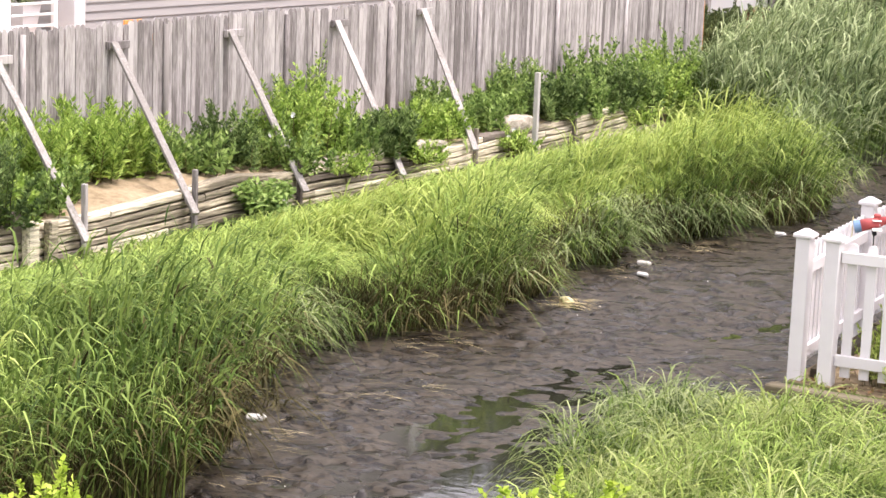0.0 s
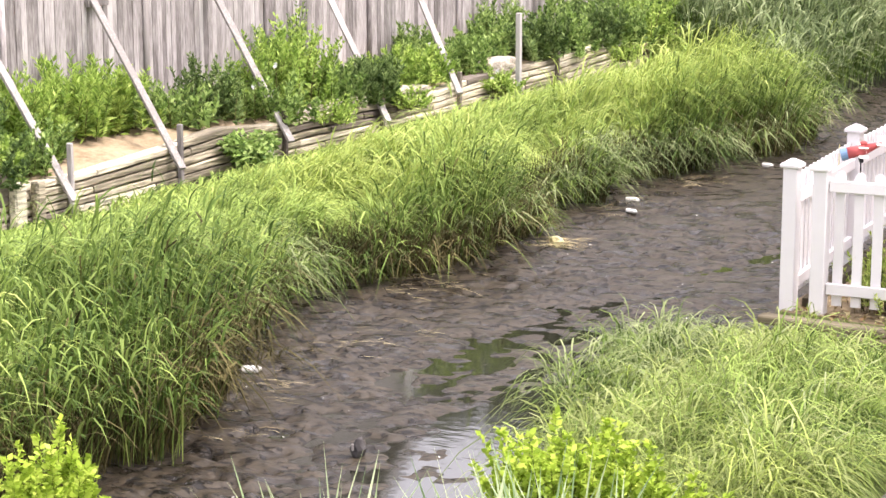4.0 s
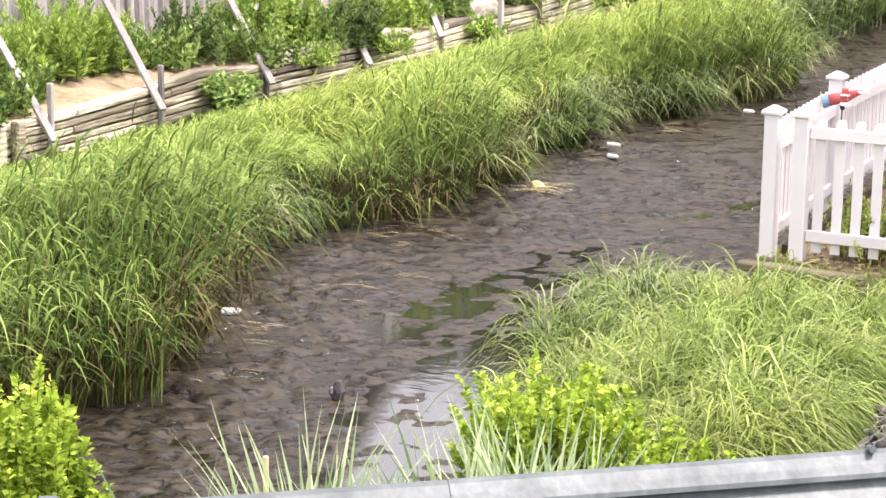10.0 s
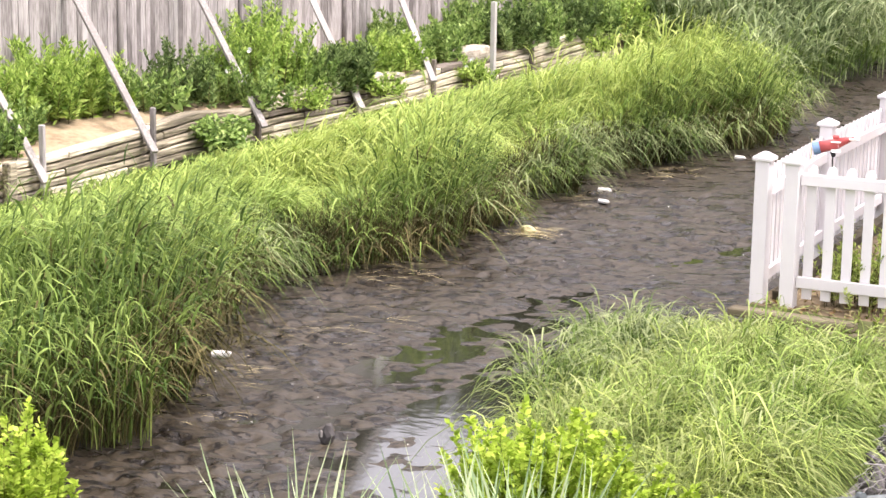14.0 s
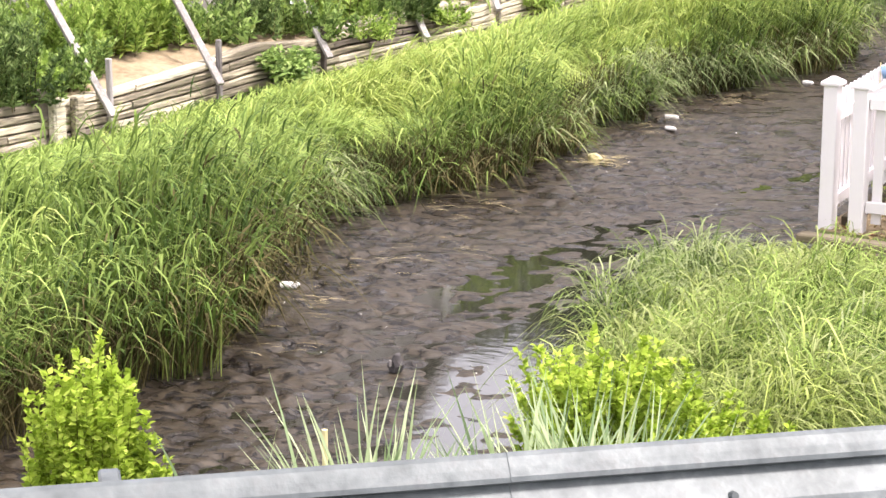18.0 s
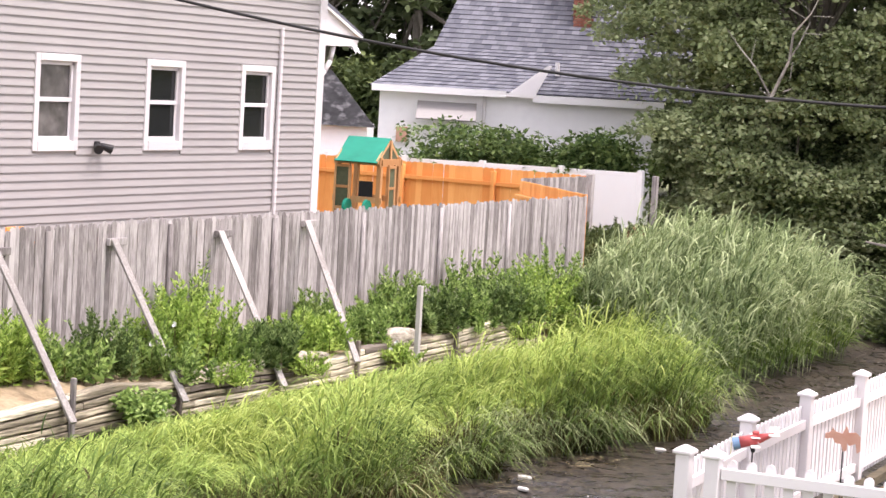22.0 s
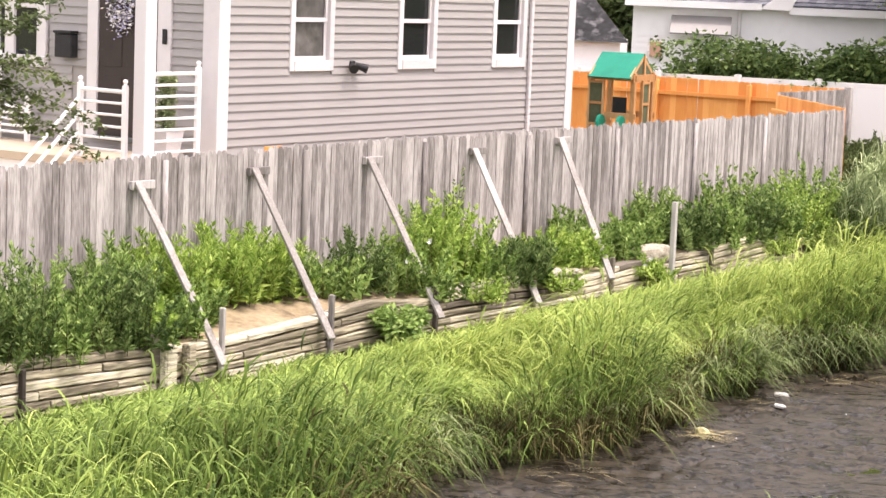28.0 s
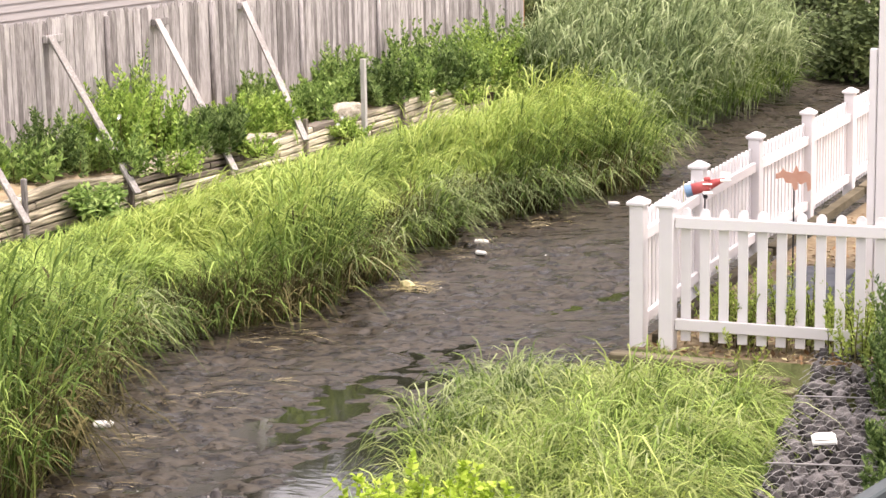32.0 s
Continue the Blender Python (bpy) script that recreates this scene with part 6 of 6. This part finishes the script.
rs = random.Random(11)
y = 9.4
while y < 14.85:
    x = gab_left(y) + rs.uniform(0, 0.1)
    while x < gab_left(y) + 0.85:
        s = rs.uniform(0.055, 0.105)
        ob = part("stone", rs.choice(STONES), None, gb)
        ob.matrix_basis = Matrix.Translation((x, y + rs.uniform(-0.05, 0.05), 0.545 + rs.uniform(-0.03, 0.02))) @ Euler((rs.random() * 6, rs.random() * 6, rs.random() * 6)).to_matrix().to_4x4() @ Matrix.Diagonal((s, s * rs.uniform(0.7, 1.1), s * 0.8, 1))
        x += 1.55 * s + 0.02
    y += 0.135
for k in range(42):
    yy = 9.6 + 0.115 * k
    for zz in (0.42, 0.27):
        ob = part("stone", rs.choice(STONES), None, gb)
        s = rs.uniform(0.07, 0.1)
        ob.matrix_basis = Matrix.Translation((gab_left(yy) + 0.02, yy, zz)) @ Euler((rs.random() * 6, rs.random() * 6, rs.random() * 6)).to_matrix().to_4x4() @ Matrix.Diagonal((s, s, s * 0.8, 1))


def wire_net():
    """Hexagonal wire laid over the stones, sagging between them."""
    cell, verts, faces = 0.085, [], []

    def height(x, y):
        e = x - gab_left(y)
        return 0.625 + 0.025 * (vnoise(np.array([x * 9]), np.array([y * 9]))[0] - 0.5) - (0.5 * max(0, 0.06 - e))

    def strand(a, b):
        a, b = Vector((*a, height(*a))), Vector((*b, height(*b)))
        d = (b - a).normalized()
        s, u = d.cross(Vector((0, 0, 1))).normalized() * 0.002, Vector((0, 0, 0.003))
        o = len(verts)
        for p in (a, b):
            verts.extend([tuple(p - s), tuple(p + u), tuple(p + s)])
        faces.extend([(o, o + 1, o + 4, o + 3), (o + 1, o + 2, o + 5, o + 4)])

    long = 2.0
    rows, cols = int(5.35 / (cell * 0.75 * long)), 11
    for r in range(rows):
        y = 9.5 + r * cell * 0.75 * long
        for c in range(cols):
            x = gab_left(y) + (c + 0.5 * (r % 2)) * cell
            t = (x, y + cell * 0.25 * long)
            strand(t, (x, y + cell * 0.75 * long))
            strand((x - cell * 0.5, y), t)
            strand(t, (x + cell * 0.5, y))
    return raw("net", np.array(verts), np.array(faces), 0, M["wire"])


part("wire_net", wire_net(), None, gb, "pale hexagonal wire netting")
for y in (10.9, 11.65, 13.2):
    part("tie_wire", rod(bmesh.new(), (gab_left(y), y, 0.635), (gab_left(y) + 0.85, y + 0.22, 0.64), 0.006, None, 6), M["wire"], gb)
tray = thing("foam_tray", pose(-3.37, 12.2, 0.655, 6, -4, 20), "white foam food tray lying on the stones", "litter")
bm = boxed(-0.075, 0.075, -0.07, 0.07, -0.012, 0.012, 0.006)
part("tray", bm, M["paper"], tray)
part("rim", boxed(-0.062, 0.062, -0.056, 0.056, 0.0125, 0.028, 0.01), M["paper"], tray)

# ---- yard edge ----
edge = thing("edging_plank", (0, 0, 0), "weathered timber edging below the white picket fence", "edging")
part("plank", boxed(-5.6, -4.62, 14.24, 14.36, 0.47, 0.535, 0.012), M["brownwood"], edge)
part("plank", boxed(-5.1, -4.2, 14.2, 14.3, 0.4, 0.465, 0.012), M["brownwood"], edge)
part("plank", boxed(-5.5, -4.15, 14.16, 14.3, 0.2, 0.395, 0.014), M["brownwood"], edge)
part("plank", boxed(-5.5, -4.1, 14.19, 14.3, 0.0, 0.19, 0.012), M["darktimber"], edge)
for x, y, h in [(-5.35, 14.2, 0.25), (-5.1, 14.35, 0.3), (-4.75, 14.75, 0.45), (-4.45, 14.8, 0.5), (-4.2, 14.85, 0.45), (-3.95, 14.9, 0.4), (-4.6, 14.35, 0.3), (-4.9, 14.7, 0.35), (-3.75, 14.45, 0.4)]:
    weed("yard_weed", x, y, h * 1.6, 0.22, 30, M["grass_gold"], "small yellowish weed at the foot of the picket fence", leaf=0.05, per=40)
kerb = thing("fence_edging", (0, 0, 0), "brown timber edging along the side picket fence", "edging")
for a, b in zip(SIDE, SIDE[1:]):
    part("plank", beam(bmesh.new(), (a[0] + 0.13, a[1] + 0.08, 0.58), (b[0] + 0.13, b[1] - 0.02, 0.58), 0.1, 0.09), M["brownwood"], kerb)
pave = thing("paving_slab", (-4.3, 16.6, 0.6), "grey-blue paved strip in the yard", "paving")
for k in range(3):
    part("slab", boxed(-0.75 + 0.52 * k, -0.25 + 0.52 * k, -0.6, 0.9, -0.03, 0.03 + 0.004 * k, 0.012), M["slate"], pave)
mulch = thing("yard_litter", (0, 0, 0), "dead brown leaves and twigs on the yard soil", "leaf litter", kind="stuff")
xy = np.stack([rng.uniform(-5.35, -3.4, 2600), 14.4 + 6.5 * rng.random(2600) ** 1.3], -1)
at = np.concatenate([xy, (ground(xy[:, 0], xy[:, 1]) + 0.012)[:, None]], 1)
part("brown_leaves", leaves("brown_leaves", at[:1500], rng.uniform(0.03, 0.075, 1500), M["mulch"], 0.75, 0.55), None, mulch)
part("pale_leaves", leaves("pale_leaves", at[1500:], rng.uniform(0.03, 0.08, 1100), M["straw"], 0.75, 0.4), None, mulch)
for x, y, h in ((-2.72, 11.9, 0.6), (-2.82, 12.7, 0.8), (-3.1, 13.4, 0.8), (-2.6, 11.1, 0.5), (-3.3, 14.2, 0.95), (-3.2, 13.85, 0.7)):
    weed("climber", x, y, h, 0.24, 70, M["weed_dark"], "dark green climbing vine beside the gabion", leaf=0.06, per=90, z=0.5, category="vine")

# whirligigs on rods
wg = thing("plane_whirligig", pose(-5.06, 14.87, 0.55, 0, 0, 22), "red and blue toy aeroplane whirligig on a black rod", "whirligig", "whirligigs")
part("rod", rod(bmesh.new(), (0, 0, -0.1), (0, 0, 1.14), 0.006, None, 6), M["black"], wg)
bm = rod(bmesh.new(), (-0.1, 0, 1.155), (0.03, 0, 1.19), 0.045, 0.04, 14)
rod(bm, (0.03, 0, 1.19), (0.15, 0, 1.235), 0.04, 0.012, 14)
part("fuselage", bm, M["red"], wg, smooth=True)
part("nose", rod(bmesh.new(), (-0.15, 0, 1.142), (-0.1, 0, 1.155), 0.05, 0.047, 16), M["blue"], wg, "blue nose ring")
part("roundel", rod(bmesh.new(), (-0.156, 0, 1.14), (-0.15, 0, 1.142), 0.03, None, 12), M["white"], wg)
part("cockpit", boxed(-0.01, 0.04, -0.02, 0.02, 1.22, 1.25, 0.008), M["red"], wg)
for s in (-1, 1):
    part("wing", boxed(-0.02, 0.05, 0.04 * s - 0.1, 0.04 * s + 0.1, 1.17 + 0.03 * s, 1.178 + 0.03 * s, 0.003), M["paper"], wg)
    part("wheel", rod(bmesh.new(), (0.0, 0.05 * s - 0.005, 1.11), (0.0, 0.05 * s + 0.005, 1.11), 0.018, None, 10), M["black"], wg)
part("tail", boxed(0.11, 0.19, -0.07, 0.07, 1.225, 1.235, 0.003), M["paper"], wg, "cream tail plane")
part("fin", boxed(0.11, 0.19, -0.005, 0.005, 1.235, 1.29, 0.003), M["paper"], wg)
part("propeller", boxed(-0.165, -0.157, -0.008, 0.008, 1.06, 1.22, 0.003), M["yellow"], wg)
wg = thing("animal_whirligig", pose(-4.88, 16.6, 0.55, 0, 0, 25), "faded orange animal-shaped whirligig on a black rod", "whirligig", "whirligigs")
part("rod", rod(bmesh.new(), (0, 0, -0.1), (0, 0, 0.95), 0.007, None, 6), M["black"], wg)
o = [(-0.15, 0.99), (-0.15, 1.03), (-0.11, 1.045), (-0.09, 1.08), (-0.07, 1.05), (-0.01, 1.035), (0.02, 1.1), (0.04, 1.045), (0.1, 1.05), (0.135, 1.02), (0.14, 0.9), (0.115, 0.88), (0.1, 0.96), (0.05, 0.94), (0.03, 0.96), (0.03, 0.9), (0.0, 0.89), (-0.02, 0.95), (-0.07, 0.96), (-0.09, 1.0)]
part("figure", prism(bmesh.new(), o, -0.012, 0.012), M["pink"], wg)
part("spring", rod(bmesh.new(), (0, 0, 0.9), (0.02, 0, 0.96), 0.012, None, 8), M["black"], wg)

# white shed beyond the picket fence
sh = thing("white_shed", (0, 0, 0), "white clapboard outbuilding with a dark window", "shed")
part("wall", boxed(-3.92, -1.5, 15.75, 18.5, 0.5, 2.55), M["whitewall"], sh)
part("wall", boxed(-3.92, -1.5, 15.75, 18.5, 2.78, 5.5), M["whitewall"], sh)
part("wall", boxed(-3.9, -1.5, 16.0, 18.5, 2.551, 2.779), M["glass"], sh, "dark window pane")
part("corner_board", boxed(-3.97, -3.86, 15.69, 15.75, 0.5, 5.5, 0.005), M["white"], sh)
part("corner_board", boxed(-3.97, -3.925, 15.752, 15.85, 0.5, 5.5, 0.005), M["white"], sh)
part("downspout", boxed(-4.04, -3.98, 15.7, 15.76, 0.55, 2.72, 0.008), M["white"], sh)

# ---- litter, straw and stones on the mud ----
def lying(x, y, dz=0.0):
    return float(ground(x, y)) + dz


def bottle(x, y, turn, material, label, r=0.033, length=0.15):
    t = thing("litter_bottle", pose(x, y, max(lying(x, y), -0.01) + r * 0.8, 0, 0, turn), label, "litter")
    part("body", rod(bmesh.new(), (-length / 2, 0, 0), (length * 0.28, 0, 0), r, None, 12), material, t, smooth=False)
    part("neck", rod(bmesh.new(), (length * 0.28, 0, 0), (length / 2, 0, 0), r, r * 0.4, 12), material, t)


bottle(-8.98, 12.52, 36, M["paper"], "white plastic bottle lying on the mud", 0.03, 0.15)
bottle(-9.45, 20.3, 10, M["paper"], "dirty white bottle stuck in the mud", 0.03, 0.15)
bottle(-9.2, 19.75, -10, M["paper"], "crumpled white scrap of plastic on the mud", 0.024, 0.13)
bottle(-9.0, 23.1, 5, M["paper"], "small white cup on the far mud", 0.025, 0.13)
yl = thing("yellow_rag", (-9.15, 17.9, lying(-9.15, 17.9)), "pale yellow rag tangled in dead straw", "litter")
bm = bmesh.new()
bmesh.ops.create_icosphere(bm, subdivisions=2, radius=1, matrix=Matrix.Translation((0, 0, 0.04)) @ Matrix.Diagonal((0.08, 0.045, 0.055, 1)))
for v in bm.verts:
    v.co *= 1 + 0.25 * math.sin(v.co.x * 90) * math.cos(v.co.y * 70)
part("cloth", bm, M["yellow"], yl)
for k, (x, y, n, spread, turn) in enumerate(((-9.1, 17.88, 60, 0.1, 0.4), (-9.35, 15.5, 40, 0.35, 0.45), (-8.7, 13.8, 30, 0.4, 0.5), (-9.28, 21.7, 40, 0.4, 0.5), (-9.4, 19.9, 26, 0.3, 0.6), (-8.6, 12.0, 20, 0.3, 0.5), (-8.3, 11.3, 20, 0.3, 0.4), (-6.3, 15.6, 24, 0.4, 0.5))):
    st = thing("dead_straw", (x, y, lying(x, y)), "scattered dead straw washed up on the mud edge", "straw")
    b = np.concatenate([rng.normal(0, spread, (n, 2)) * [0.5, 1], rng.uniform(0.02, 0.05, (n, 1))], 1)
    b[:, 2] += ground(b[:, 0] + x, b[:, 1] + y) - lying(x, y)
    me = blades("stalks", b, np.full(n, 0.05), rng.uniform(0.004, 0.009, n) * (1.7 if n == 60 else 1), turn + rng.normal(0, 0.4, n) + np.pi * (rng.random(n) < 0.5), rng.uniform(3, 9, n), M["straw"], 3, 0.0)
    part("stalk_mass", me, None, st)["kind"] = "stuff"
rk = thing("stone", (-7.22, 11.26, lying(-7.22, 11.26)), "dark striped stone standing in the shallow water", "stone")
bm = bmesh.new()
bmesh.ops.create_icosphere(bm, subdivisions=2, radius=1, matrix=Matrix.Translation((0, 0, 0.05)) @ Matrix.Diagonal((0.05, 0.06, 0.075, 1)))
for v in bm.verts:
    v.co *= 1 + 0.18 * math.sin(v.co.x * 70 + 1) * math.cos(v.co.z * 60)
part("stone", bm, M["rock"], rk)
part("stripe", boxed(-0.02, 0.0, -0.062, -0.045, 0.05, 0.1, 0.006), M["brace"], rk)
stk = thing("yellow_stake", (-5.13, 7.4, lying(-5.13, 7.4)), "short yellow wooden stake behind the guard rail", "stake")
part("shaft", rod(bmesh.new(), (0, 0, -0.1), (0, 0, 1.14 - lying(-5.13, 7.4)), 0.014, None, 8), M["yellow"], stk)
bits = thing("mud_specks", (0, 0, 0), "small pale specks strewn over the mud", "debris", kind="stuff")
xy = np.stack([rng.uniform(-9.0, -6.2, 60), rng.uniform(9.5, 22, 60)], -1)
part("specks", leaves("specks", np.concatenate([xy, (ground(xy[:, 0], xy[:, 1]) + 0.012)[:, None]], 1), rng.uniform(0.012, 0.024, 60), M["paper"], 0.9, 0.8), None, bits)
